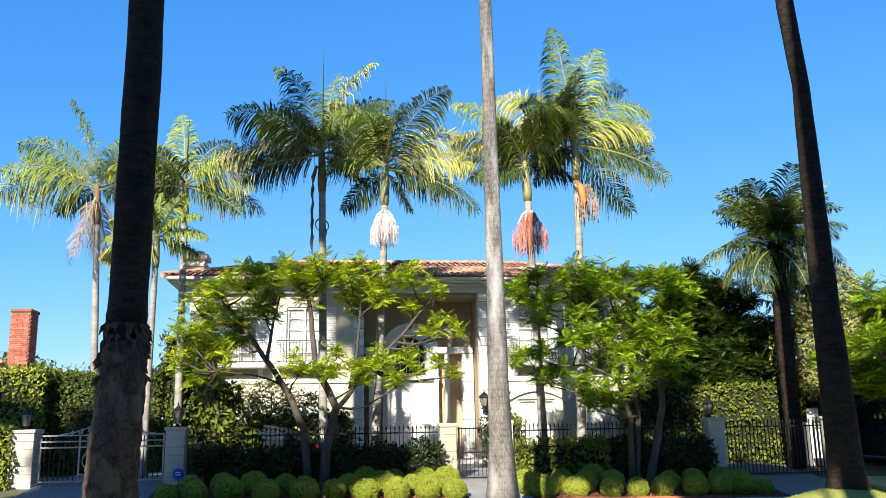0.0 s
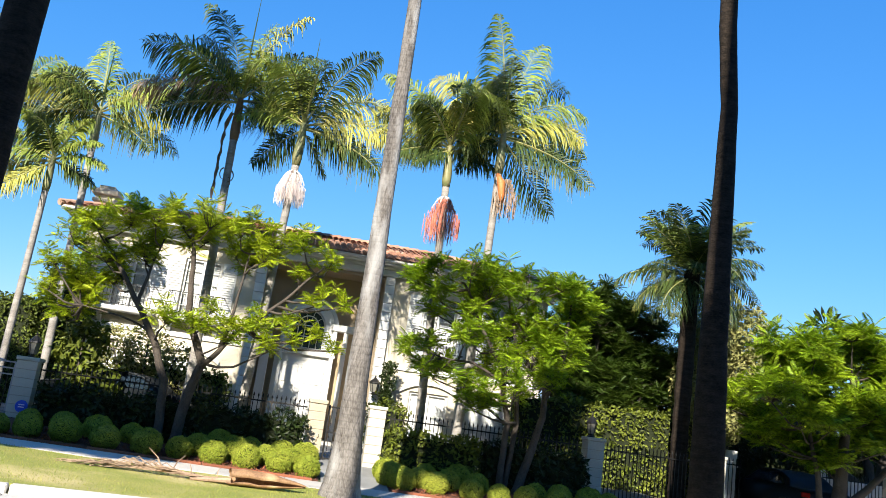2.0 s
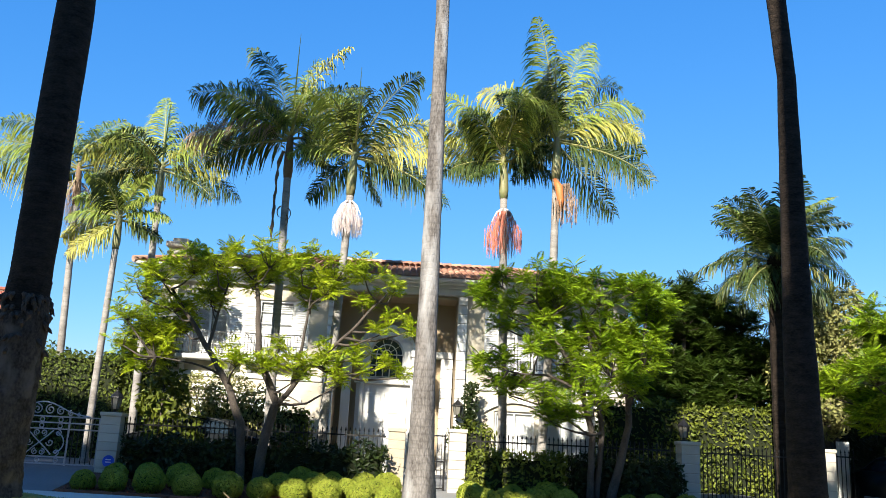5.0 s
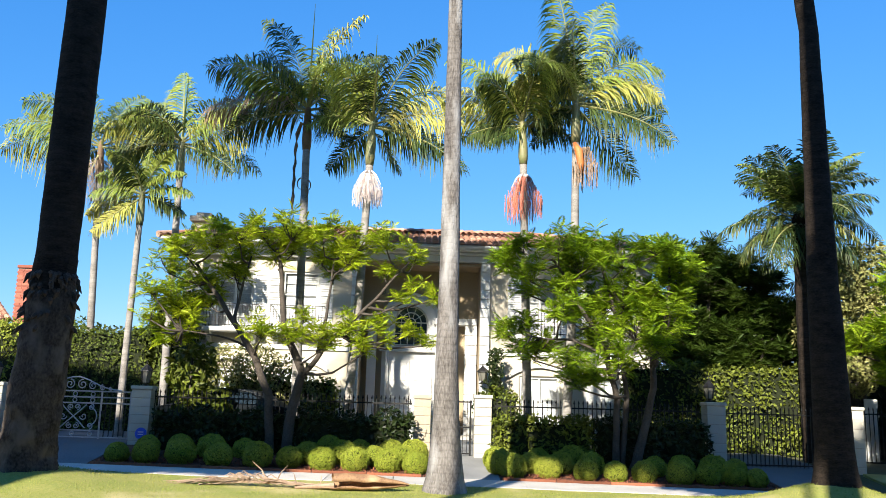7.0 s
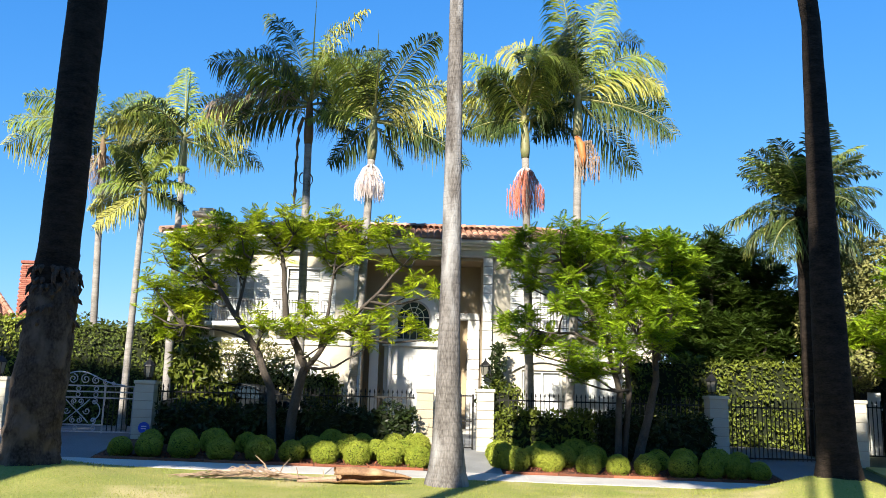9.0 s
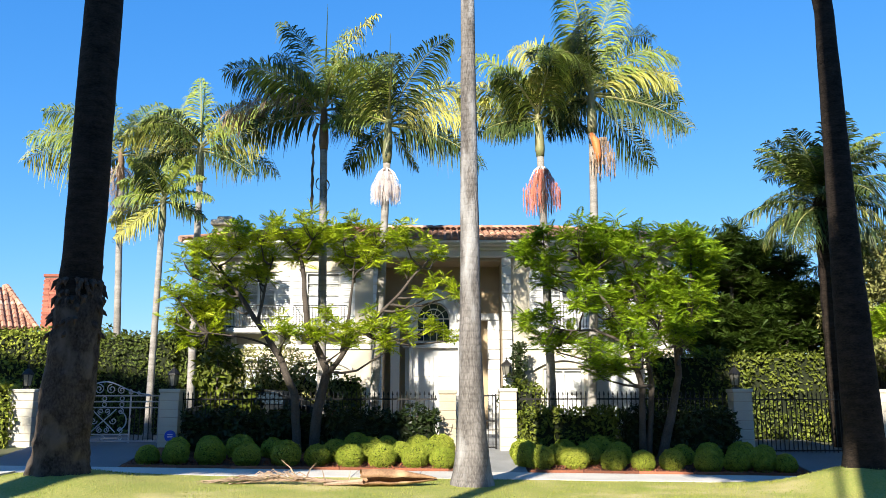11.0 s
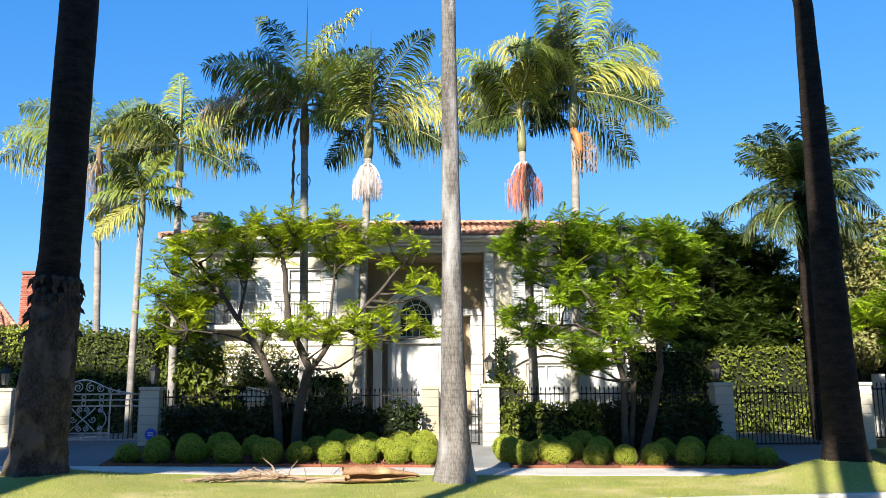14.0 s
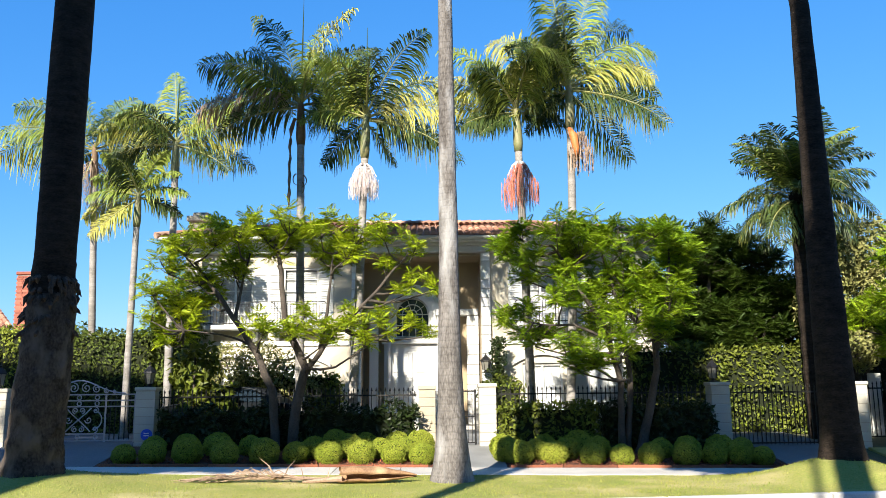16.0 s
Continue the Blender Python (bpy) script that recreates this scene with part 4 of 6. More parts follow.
ferny_tree(8.7, 24.0, [([(8.45, 24.0, 0.3), (8.48, 24.0, 2.1), (8.2, 24.0, 3.5), (7.3, 24.0, 4.9), (6.8, 24.0, 5.8)], 0.10), ([(8.62, 24.1, 0.3), (8.75, 24.1, 2.2), (8.6, 24.1, 4.0), (8.1, 24.1, 5.9)], 0.09),
                       ([(8.95, 24.0, 0.25), (9.2, 24.0, 1.3), (9.5, 24.0, 2.4), (9.45, 24.1, 3.9), (8.9, 24.2, 5.6)], 0.14), ([(9.5, 24.0, 3.0), (9.9, 24.1, 4.4), (10.0, 24.1, 5.8)], 0.08), ([(8.3, 24.0, 3.2), (7.3, 23.8, 3.6), (6.2, 23.8, 3.7)], 0.05)],
           spread_tufts([(5.65, 5.75, 0.45), (6.0, 6.2, 0.45), (6.8, 6.1, 0.5), (7.7, 6.5, 0.45), (8.2, 6.3, 0.45), (7.5, 5.7, 0.65), (8.6, 5.9, 0.65), (9.4, 6.15, 0.5), (9.9, 6.3, 0.5), (10.3, 5.8, 0.6), (7.1, 5.2, 0.5), (6.1, 5.4, 0.45)], 24.0, 5, 0.9, 0.5)
           + spread_tufts([(5.9, 4.1, 0.45), (6.5, 3.6, 0.45), (5.8, 3.3, 0.3), (6.9, 4.4, 0.5), (7.8, 4.7, 0.6), (8.7, 4.9, 0.65), (9.5, 5.1, 0.75), (8.3, 4.0, 0.55), (9.0, 4.0, 0.6), (9.8, 4.2, 0.75), (10.2, 5.0, 0.6)], 24.1, 6, 0.9, 0.8)
           + spread_tufts([(7.0, 3.0, 0.4), (7.7, 2.8, 0.55), (7.3, 2.6, 0.45), (8.3, 2.95, 0.4), (8.2, 3.5, 0.4), (9.3, 3.4, 0.5)], 23.3, 7, 0.3),
           43, "dense ferny tree with several slim trunks before the fence", fern2_m, 0.34, 11, 5.0)
# stands in shade, which its dark leaf colour carries
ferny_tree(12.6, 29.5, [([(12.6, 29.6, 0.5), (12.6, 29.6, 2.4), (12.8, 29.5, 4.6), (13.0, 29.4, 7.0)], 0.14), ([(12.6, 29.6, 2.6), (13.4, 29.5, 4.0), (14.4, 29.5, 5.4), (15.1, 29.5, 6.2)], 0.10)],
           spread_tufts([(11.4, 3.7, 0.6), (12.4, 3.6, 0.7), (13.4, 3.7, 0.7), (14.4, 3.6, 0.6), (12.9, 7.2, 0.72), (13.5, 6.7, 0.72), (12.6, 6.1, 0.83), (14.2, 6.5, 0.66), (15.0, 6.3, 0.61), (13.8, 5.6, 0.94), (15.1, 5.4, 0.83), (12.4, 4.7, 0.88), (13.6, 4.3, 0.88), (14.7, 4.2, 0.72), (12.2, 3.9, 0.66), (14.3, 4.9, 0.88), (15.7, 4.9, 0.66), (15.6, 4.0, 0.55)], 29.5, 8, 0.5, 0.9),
           49, "shaded ferny tree rising behind the ivy hedge", fern_shade_m, 0.33, 13, 8.0)
ferny_tree(18.2, 23.8, [([(17.85, 23.8, 0.2), (17.8, 23.8, 2.0), (17.2, 23.8, 4.0)], 0.12), ([(18.3, 23.8, 0.15), (18.5, 23.8, 1.6), (18.6, 23.8, 3.0), (18.8, 23.8, 4.8)], 0.26),
                        ([(18.5, 23.8, 1.0), (19.3, 23.7, 1.7), (20.3, 23.7, 2.7), (21.0, 23.7, 4.0)], 0.14)],
           spread_tufts([(15.6 + 0.85 * i + 0.3 * (k % 2), 2.95 + 0.72 * k + 0.3 * math.sin(i * 1.7 + k * 2.3), 0.58 + 0.12 * math.sin(i * 2.9 + k)) for k in range(5) for i in range(8) if abs(i - 3.6) < 4.2 - 0.75 * abs(k - 2.0)], 23.6, 9, 1.1, 0.5),
           47, "broad bright green ferny tree with a stout leaning trunk", fern2_m, 0.44, 12, 5.6)


# ---- shrubs and hedges ----
def leaf_cloud(name, parent, places, normals, size, material, seed, label=""):
    rng = np.random.default_rng(seed + 1000)
    n = len(places)
    nn = normals / np.linalg.norm(normals, axis=1)[:, None]
    d = rng.normal(size=(n, 3))
    d += nn * (0.35 - (d * nn).sum(1))[:, None]
    up = nn + rng.normal(size=(n, 3)) * 0.55
    v, f = scatter(LEAF_V, LEAF_F, frame_from(d, up), places - nn * size * 0.25, rng.uniform(0.7, 1.3, n) * size)
    return quads(name, v, f, material, parent, label)


def boxwood_mesh(seed):
    rng = np.random.default_rng(seed)
    bm = bmesh.new()
    bmesh.ops.create_icosphere(bm, subdivisions=3, radius=1.0)
    for v in bm.verts:
        k = 1 + 0.11 * noise.noise(v.co * 2.2 + Vector((seed, 0, 0)))
        v.co = Vector((v.co.x * k, v.co.y * k, v.co.z * k * 0.92)) * 0.84
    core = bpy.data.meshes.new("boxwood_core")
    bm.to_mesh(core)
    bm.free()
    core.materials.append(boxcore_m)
    n = 7500
    d = rng.normal(size=(n, 3))
    d /= np.linalg.norm(d, axis=1)[:, None]
    k = np.array([1 + 0.11 * noise.noise(Vector(q) * 2.2 + Vector((seed, 0, 0))) for q in d])
    ob = leaf_cloud("leaves", None, d * k[:, None] * [1, 1, 0.92] * rng.uniform(0.93, 1.03, n)[:, None], d, 0.12, box_m, seed)
    me = ob.data
    bpy.data.objects.remove(ob)
    return core, me


BOX = [boxwood_mesh(s) for s in (51, 52, 53)]


def boxwood(x, y, r, k, label):
    z = ground_z(x, y)
    e = thing("boxwood_ball", (x, y, z), label, "shrub", "clipped boxwood balls")
    for name, me in zip(("core", "foliage"), BOX[k % 3]):
        o = mesh_ob(name, me, None, e)
        o.matrix_basis = Matrix.Translation((0, 0, r * 0.66)) @ Euler((0, 0, k * 1.7)).to_matrix().to_4x4() @ Matrix.Scale(r * 0.91, 4)
    return e


front = [(-3.95, .31), (-3.28, .35), (-2.45, .40), (-1.52, .37), (-.58, .40), (.17, .34), (.98, .36), (1.77, .37), (2.57, .35), (3.25, .35), (5.62, .38), (6.5, .36), (7.4, .33), (8.14, .32), (8.87, .34), (9.72, .37), (10.42, .33), (11.05, .35), (11.6, .30)]
for i, (bx, br) in enumerate(front):
    boxwood(bx, 22.62 + 0.05 * ((i * 7) % 3), br, i, "clipped round boxwood shrub at the front edge of the mulch bed")
back = [(-3.5, 23.5), (-2.7, 23.55), (-1.9, 23.5), (-1.1, 23.6), (.55, 23.25), (1.4, 23.4), (2.2, 23.3), (2.9, 23.25), (1.0, 24.0), (1.8, 24.05), (2.6, 24.0), (3.2, 23.9), (6.1, 23.2), (6.9, 23.3), (5.35, 22.95), (6.4, 23.9), (7.7, 23.4), (7.3, 24.0), (9.3, 23.4), (10.0, 23.45), (10.8, 23.4), (11.4, 23.5), (5.3, 23.6)]
for i, (bx, by) in enumerate(back):
    boxwood(bx, by, 0.33 + 0.03 * (i % 3), i + 1, "clipped round boxwood shrub in the rows behind")


def hedge(name, x0, x1, y0, y1, z0, z1, leaf, per_m2, material, seed, label, category="hedge", lumps=0.08, top_wave=0.05):
    """A leafy mass: a core painted dark for the shade inside, and a skin of separate leaves."""
    rng = np.random.default_rng(seed)
    e = thing(name, ((x0 + x1) / 2, (y0 + y1) / 2, z0), label, category)
    c = np.array([(x0 + x1) / 2, (y0 + y1) / 2, z0])
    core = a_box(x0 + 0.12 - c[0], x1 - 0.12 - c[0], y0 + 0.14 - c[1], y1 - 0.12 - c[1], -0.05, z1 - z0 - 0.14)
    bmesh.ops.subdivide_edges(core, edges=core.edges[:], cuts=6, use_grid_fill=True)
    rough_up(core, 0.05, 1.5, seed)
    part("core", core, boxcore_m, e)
    P, N = [], []
    for axis, side, area in ((1, -1, (x1 - x0) * (z1 - z0)), (2, 1, (x1 - x0) * (y1 - y0)), (0, -1, (y1 - y0) * (z1 - z0)), (0, 1, (y1 - y0) * (z1 - z0))):
        n = max(20, int(area * per_m2))
        u = rng.uniform(size=(n, 3)) * [x1 - x0, y1 - y0, z1 - z0] + [x0, y0, z0]
        u[:, axis] = {(1, -1): y0, (2, 1): z1, (0, -1): x0, (0, 1): x1}[(axis, side)]
        nn = np.zeros((n, 3))
        nn[:, axis] = side
        w = np.array([noise.noise(Vector(q) * 1.4 + Vector((seed, 0, 0))) for q in u])
        u += nn * (w * lumps + rng.uniform(-0.24, 0.06, n))[:, None]
        if axis == 2:
            u[:, 2] += w * top_wave
        P.append(u)
        N.append(nn)
    leaf_cloud("foliage", e, np.concatenate(P) - c, np.concatenate(N) + [0, 0, 0.25], leaf, material, seed)
    return e


# fence row: shaded stretches get the near-black leaf, the sunlit one a brighter leaf
hedge("fence_hedge", -3.6, 3.1, 24.05, 24.6, 0.35, 1.52, 0.15, 330, shrub_m, 61, "shaded dark glossy shrub row in front of the iron fence", "shrub", 0.2, 0.25)
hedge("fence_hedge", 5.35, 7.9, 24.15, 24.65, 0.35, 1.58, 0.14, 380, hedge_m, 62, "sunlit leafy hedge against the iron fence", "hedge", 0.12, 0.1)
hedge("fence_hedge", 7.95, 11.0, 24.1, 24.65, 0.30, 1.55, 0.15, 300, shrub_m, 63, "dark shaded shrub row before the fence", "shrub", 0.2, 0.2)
hedge("ivy_hedge", 9.6, 12.55, 27.4, 28.5, 0.5, 3.25, 0.14, 230, hedge_m, 64, "tall ivy-covered hedge wall beside the drive", "hedge", 0.2, 0.25)
hedge("ivy_hedge", 12.6, 16.2, 28.1, 29.1, 0.5, 3.3, 0.14, 230, hedge_m, 66, "tall clipped ivy hedge closing the side drive", "hedge", 0.18, 0.2)
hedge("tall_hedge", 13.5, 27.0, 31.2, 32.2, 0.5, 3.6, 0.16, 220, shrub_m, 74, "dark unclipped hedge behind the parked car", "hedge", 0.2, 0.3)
hedge("tall_hedge", -9.0, -5.6, 29.4, 30.8, 0.6, 4.0, 0.13, 330, hedge_shade_m, 67, "tall shaded clipped hedge behind the gate", "hedge", 0.1, 0.1)
# these two carry the leaf colour brightened for sunlight
hedge("tall_hedge", -19.0, -9.05, 28.6, 30.6, 0.5, 4.1, 0.14, 260, sunlit_m, 68, "long tall clipped hedge along the next garden", "hedge", 0.12, 0.1)
hedge("pier_hedge", -11.5, -8.45, 24.5, 25.3, 0.4, 2.25, 0.13, 420, sunlit_m, 69, "sunlit leafy hedge beside the white gate pier", "hedge", 0.15, 0.1)
hedge("house_shrub", -2.8, 0.6, 28.6, 29.8, 0.6, 2.6, 0.16, 180, hedge_m, 70, "loose grey-green shrub against the house", "shrub", 0.4, 0.5)
hedge("climbing_vine", -5.6, -4.3, 29.6, 30.8, 0.6, 5.2, 0.17, 220, hedge_shade_m, 71, "dense climbing vine over the house corner", "vine", 0.45, 0.4)
hedge("potted_cypress", 5.62, 6.0, 30.05, 30.4, 0.7, 3.75, 0.13, 500, shrub_m, 72, "slim dark evergreen beside the portico", "shrub", 0.15, 0.3)
hedge("entry_shrub", 5.3, 6.5, 29.0, 29.9, 0.7, 2.25, 0.15, 200, hedge_m, 73, "leafy green shrub beside the entrance", "shrub", 0.35, 0.3)


def broad_tree(name, x, y, blobs, n, leaf, material, seed, label, trunk=0.2, fork=0.45):
    rng = np.random.default_rng(seed)
    z0 = ground_z(x, y) - 0.1
    e = thing(name, (x, y, z0), label, "tree")
    bm = bmesh.new()
    c0 = np.array([x, y, z0])
    P, N = [], []
    for cx, cy, cz, rx, ry, rz in blobs:
        c = np.array([cx, cy, cz]) - c0
        side = 0.2 if fork < 0.5 else 0.0
        tube(bm, [(0, 0, 0), (c[0] * side, c[1] * side, c[2] * fork), tuple(c * [0.7, 0.7, max(0.8, fork + 0.06)]), tuple(c + [0, 0, rz * 0.4])], [trunk, trunk * 0.7, trunk * 0.4, 0.03], 7)
        m = int(n * rx * rz / sum(b[3] * b[5] for b in blobs))
        d = rng.normal(size=(m, 3))
        d /= np.linalg.norm(d, axis=1)[:, None]
        w = np.array([noise.noise(Vector(q) * 2.6 + Vector((cx, cy, seed))) + 0.6 * noise.noise(Vector(q) * 6 + Vector((seed, cy, cx))) for q in d])
        P.append(c + d * [rx, ry, rz] * (rng.uniform(0.45, 1.0, m) ** 0.5 * (1 + 0.28 * w))[:, None])
        N.append(d + [0, 0, 0.3])
    part("trunk", bm, bark_m, e, smooth=True)
    leaf_cloud("crown", e, np.concatenate(P), np.concatenate(N), leaf, material, seed, "uneven crown of many small leaves")
    return e


broad_tree("pale_tree", 16.9, 28.0, [(16.0, 28.0, 4.4, 0.9, 0.9, 1.2), (16.4, 27.9, 5.9, 1.0, 1.0, 1.1), (17.4, 27.8, 6.3, 1.1, 1.0, 1.1), (17.9, 27.8, 4.6, 1.2, 1.0, 1.4), (16.7, 27.6, 3.4, 1.0, 0.8, 0.9)], 17000, 0.15, pale_m, 81, "pale yellow-green variegated shrub tree beside the drive", 0.16)
# shade among the back trees is put into the near-black leaf colour
broad_tree("dark_tree", 13.6, 30.6, [(12.4, 30.5, 4.9, 1.4, 0.8, 1.6), (14.2, 30.7, 4.8, 1.4, 0.8, 1.5), (15.5, 30.8, 4.6, 0.9, 0.8, 1.3)], 7000, 0.15, shrub_m, 82, "shaded dark leafy tree behind the ivy hedge", 0.07)
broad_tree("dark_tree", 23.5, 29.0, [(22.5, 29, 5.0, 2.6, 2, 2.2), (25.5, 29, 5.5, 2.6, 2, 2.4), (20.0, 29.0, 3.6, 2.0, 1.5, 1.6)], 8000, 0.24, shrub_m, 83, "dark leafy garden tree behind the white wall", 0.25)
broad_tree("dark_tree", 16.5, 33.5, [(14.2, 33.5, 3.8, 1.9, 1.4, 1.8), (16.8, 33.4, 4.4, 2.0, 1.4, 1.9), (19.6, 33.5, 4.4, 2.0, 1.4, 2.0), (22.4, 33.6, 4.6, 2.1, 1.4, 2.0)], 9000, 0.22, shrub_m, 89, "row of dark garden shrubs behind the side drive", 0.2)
broad_tree("far_tree", -22, 60, [(-22, 60, 5.2, 4.5, 3, 2.2), (-15, 62, 5.0, 4, 3, 2.0), (-9, 61, 4.9, 4, 3, 2.2)], 8000, 0.35, hedge_m, 84, "distant round-headed garden trees", 0.3)
# unseen trees added behind the near verge; leaf masses placed to shade driveways and piers
broad_tree("shade_tree", 2.4, -2.0, [(1.0, -1, 15.3, 1.7, 1.6, 1.3), (3.0, -1.0, 15.4, 1.8, 1.6, 1.4), (4.6, -0.8, 15.6, 1.4, 1.5, 1.4), (-2.6, -1.0, 16.5, 1.4, 1.3, 1.1), (-0.8, -1.0, 16.3, 1.4, 1.3, 1.2), (1.6, -1.0, 17.4, 1.6, 1.4, 1.1), (0.1, -1.0, 17.3, 1.4, 1.4, 1.3)], 13000, 0.5, hedge_m, 86, "unseen tree added on the near side to throw shade", 0.09, 0.88)
broad_tree("shade_tree", 7.4, -2.0, [(6.4, -1.0, 17.0, 1.6, 1.5, 1.4), (8.6, -1.0, 17.0, 1.6, 1.5, 1.4)], 5000, 0.5, hedge_m, 88, "unseen tree added on the near side to throw shade", 0.09, 0.88)
broad_tree("shade_tree", -14.0, -1.5, [(-16.3, -1, 15.5, 1.9, 1.6, 1.3), (-14.3, -1.0, 15.5, 1.9, 1.6, 1.3), (-12.1, -0.8, 15.4, 1.8, 1.6, 1.3), (-10.7, -0.8, 15.3, 1.2, 1.4, 1.2), (-12.3, -1.0, 17.0, 1.5, 1.4, 1.1), (-9.8, -1.0, 16.9, 1.5, 1.4, 1.0), (-11.4, -1.0, 25.8, 0.7, 1.0, 1.5), (-15.2, -1, 17.4, 1.6, 1.4, 1.1), (-17.0, -1, 17.2, 1.4, 1.4, 1.2), (-19.6, -1, 20.2, 2.0, 1.5, 1.4), (-23.0, -1, 20.2, 2.2, 1.5, 1.4), (-26.6, -1, 20.2, 2.2, 1.5, 1.4)], 19000, 0.5, hedge_m, 87, "unseen broad tree added on the near side to throw shade", 0.09, 0.88)
broad_tree("olive_shrub", -1.9, 28.6, [(-3.0, 28.6, 2.7, 0.8, 0.5, 1.0), (-1.9, 28.5, 2.9, 0.8, 0.5, 0.9), (-1.0, 28.5, 2.4, 0.8, 0.5, 1.0), (-0.2, 28.6, 1.8, 0.6, 0.4, 0.8)], 4200, 0.13, pale_m, 90, "loose olive-green shrub in front of the house wall", 0.05)
broad_tree("leafy_shrub", -3.2, 25.9, [(-3.2, 25.9, 2.6, 0.7, 0.5, 1.0), (-2.8, 26.0, 1.6, 0.8, 0.5, 0.8)], 900, 0.26, hedge_m, 85, "large-leaved shrub just behind the gate pier", 0.06)


def bird_of_paradise(x, y, top):
    z0 = ground_z(x, y)
    e = thing("bird_of_paradise", (x, y, z0), "tall dark plant with a fan of paddle leaves above the trees", "plant")
    part("stem", tube(bmesh.new(), [(0, 0, 0), (0.05, 0, (top - z0) * 0.6), (0, 0, top - z0 - 0.7)], [0.16, 0.13, 0.10], 8), bark_m, e)
    for k, a in enumerate((-78, -60, -44, -28, -12, 4, 20, 37, 55, 74)):
        bm = bmesh.new()
        d, side = Vector((math.sin(radians(a)), 0.15 * math.sin(k * 2.3), math.cos(radians(a)))), Vector((math.cos(radians(a)), 0.2, -math.sin(radians(a))))
        base, rows_ = Vector((0, 0, top - z0 - 0.75)), []
        for i in range(9):
            q = i / 8
            w = 0.085 * math.sin(math.pi * min(1.0, max(0.02, (q - 0.3) / 0.7))) + 0.012
            p = base + d * 0.98 * q - Vector((0, 0, 0.12 * q * q))
            rows_.append([bm.verts.new(p - side * w + Vector((0, 0.03, 0))), bm.verts.new(p), bm.verts.new(p + side * w + Vector((0, 0.03, 0)))])
        for p, q in zip(rows_, rows_[1:]):
            for i in range(2):
                bm.faces.new((p[i], p[i + 1], q[i + 1], q[i]))
        bmesh.ops.solidify(bm, geom=bm.faces[:], thickness=0.01)
        part("leaf", bm, shrub_m, e)
    return e


bird_of_paradise(22.76, 31.0, 8.45)


# ---- gate piers, lanterns, fence, gates ----
def pier(x0, x1, y0, top, label, material=pier_m, courses=7):
    """A square stone pier in courses with a flat cap."""
    cx, w = (x0 + x1) / 2, x1 - x0
    z0 = ground_z(cx, y0) - 0.1
    e = thing("gate_pier", (cx, y0 + w / 2, z0), label, "gate pier", "gate piers")
    h = top - 0.09 - z0
    part("core", a_box(-w / 2 + 0.045, w / 2 - 0.045, -w / 2 + 0.045, w / 2 - 0.045, 0, h), mortar_m, e)
    for k in range(courses):
        a, b = h * k / courses, h * (k + 1) / courses
        part("stone", a_box(-w / 2 + 0.03, w / 2 - 0.03, -w / 2 + 0.03, w / 2 - 0.03, a + 0.005, b - 0.005, 0.008), material, e)
    part("cap", a_box(-w / 2, w / 2, -w / 2, w / 2, h, h + 0.10, 0.015), material, e)
    return e


def lantern(x, y, z, label, r=0.15, hang=False):
    e = thing("lantern", (x, y, z), label, "lantern")
    part("base", lathe(bmesh.new(), [(r * 0.75, 0), (r * 0.75, 0.03), (r * 0.35, 0.06), (r * 0.35, 0.10)], 8), iron_m, e)
    part("glass", lathe(bmesh.new(), [(r * 0.62, 0.10), (r * 0.95, 0.40)], 6), lampglass_m, e, "frosted glass sides")
    bm = bmesh.new()
    for k in range(6):
        a = 2 * math.pi * k / 6
        tube(bm, [(r * 0.65 * math.cos(a), r * 0.65 * math.sin(a), 0.09), (r * math.cos(a), r * math.sin(a), 0.41)], 0.011, 4)
    part("cage", bm, iron_m, e)
    part("roof", lathe(bmesh.new(), [(r * 1.22, 0.40), (r * 1.15, 0.43), (r * 0.6, 0.53), (r * 0.3, 0.57), (r * 0.28, 0.60)], 6), iron_m, e)
    part("finial", lathe(bmesh.new(), [(0.012, 0.60), (0.03, 0.63), (0.012, 0.66), (0.004, 0.71)], 8), iron_m, e)
    if hang:
        part("bracket", tube(bmesh.new(), [(0, 0.02, 0.05), (0, 0.14, 0.02), (0, 0.25, 0.1)], 0.02, 6), iron_m, e)
    return e


PY = 24.75
pier(-8.62, -7.86, PY, 2.13, "sunlit white stone gate pier with a flat cap")
pier(-4.48, -3.90, PY, 2.13, "shaded pale stone gate pier at the driveway")
pier(4.77, 5.29, PY, 2.14, "sunlit white stone pier of the garden gate")
pier(11.12, 11.69, PY, 2.12, "shaded pale stone pier at the side driveway")
pier(14.95, 15.5, PY, 2.1, "pale stone pier half hidden behind a palm trunk")
tan_pier = pier(3.12, 3.64, PY, 2.10, "tan stone pier with a carved scroll panel beside the garden gate", piertan_m)
for z, w in ((2.02, 0.235), (1.12, 0.13), (1.02, 0.10), (0.93, 0.06)):
    part("carved_band", a_box(-w, w, -0.265, -0.235, z - 0.05 - 0.35, z + 0.05 - 0.35, 0.012), piertan_m, tan_pier, "carved scroll relief")
for lx in (-8.22, -4.19, 11.31):
    lantern(lx, PY + 0.3, 2.13, "dark metal lantern with frosted glass on a gate pier", 0.15)


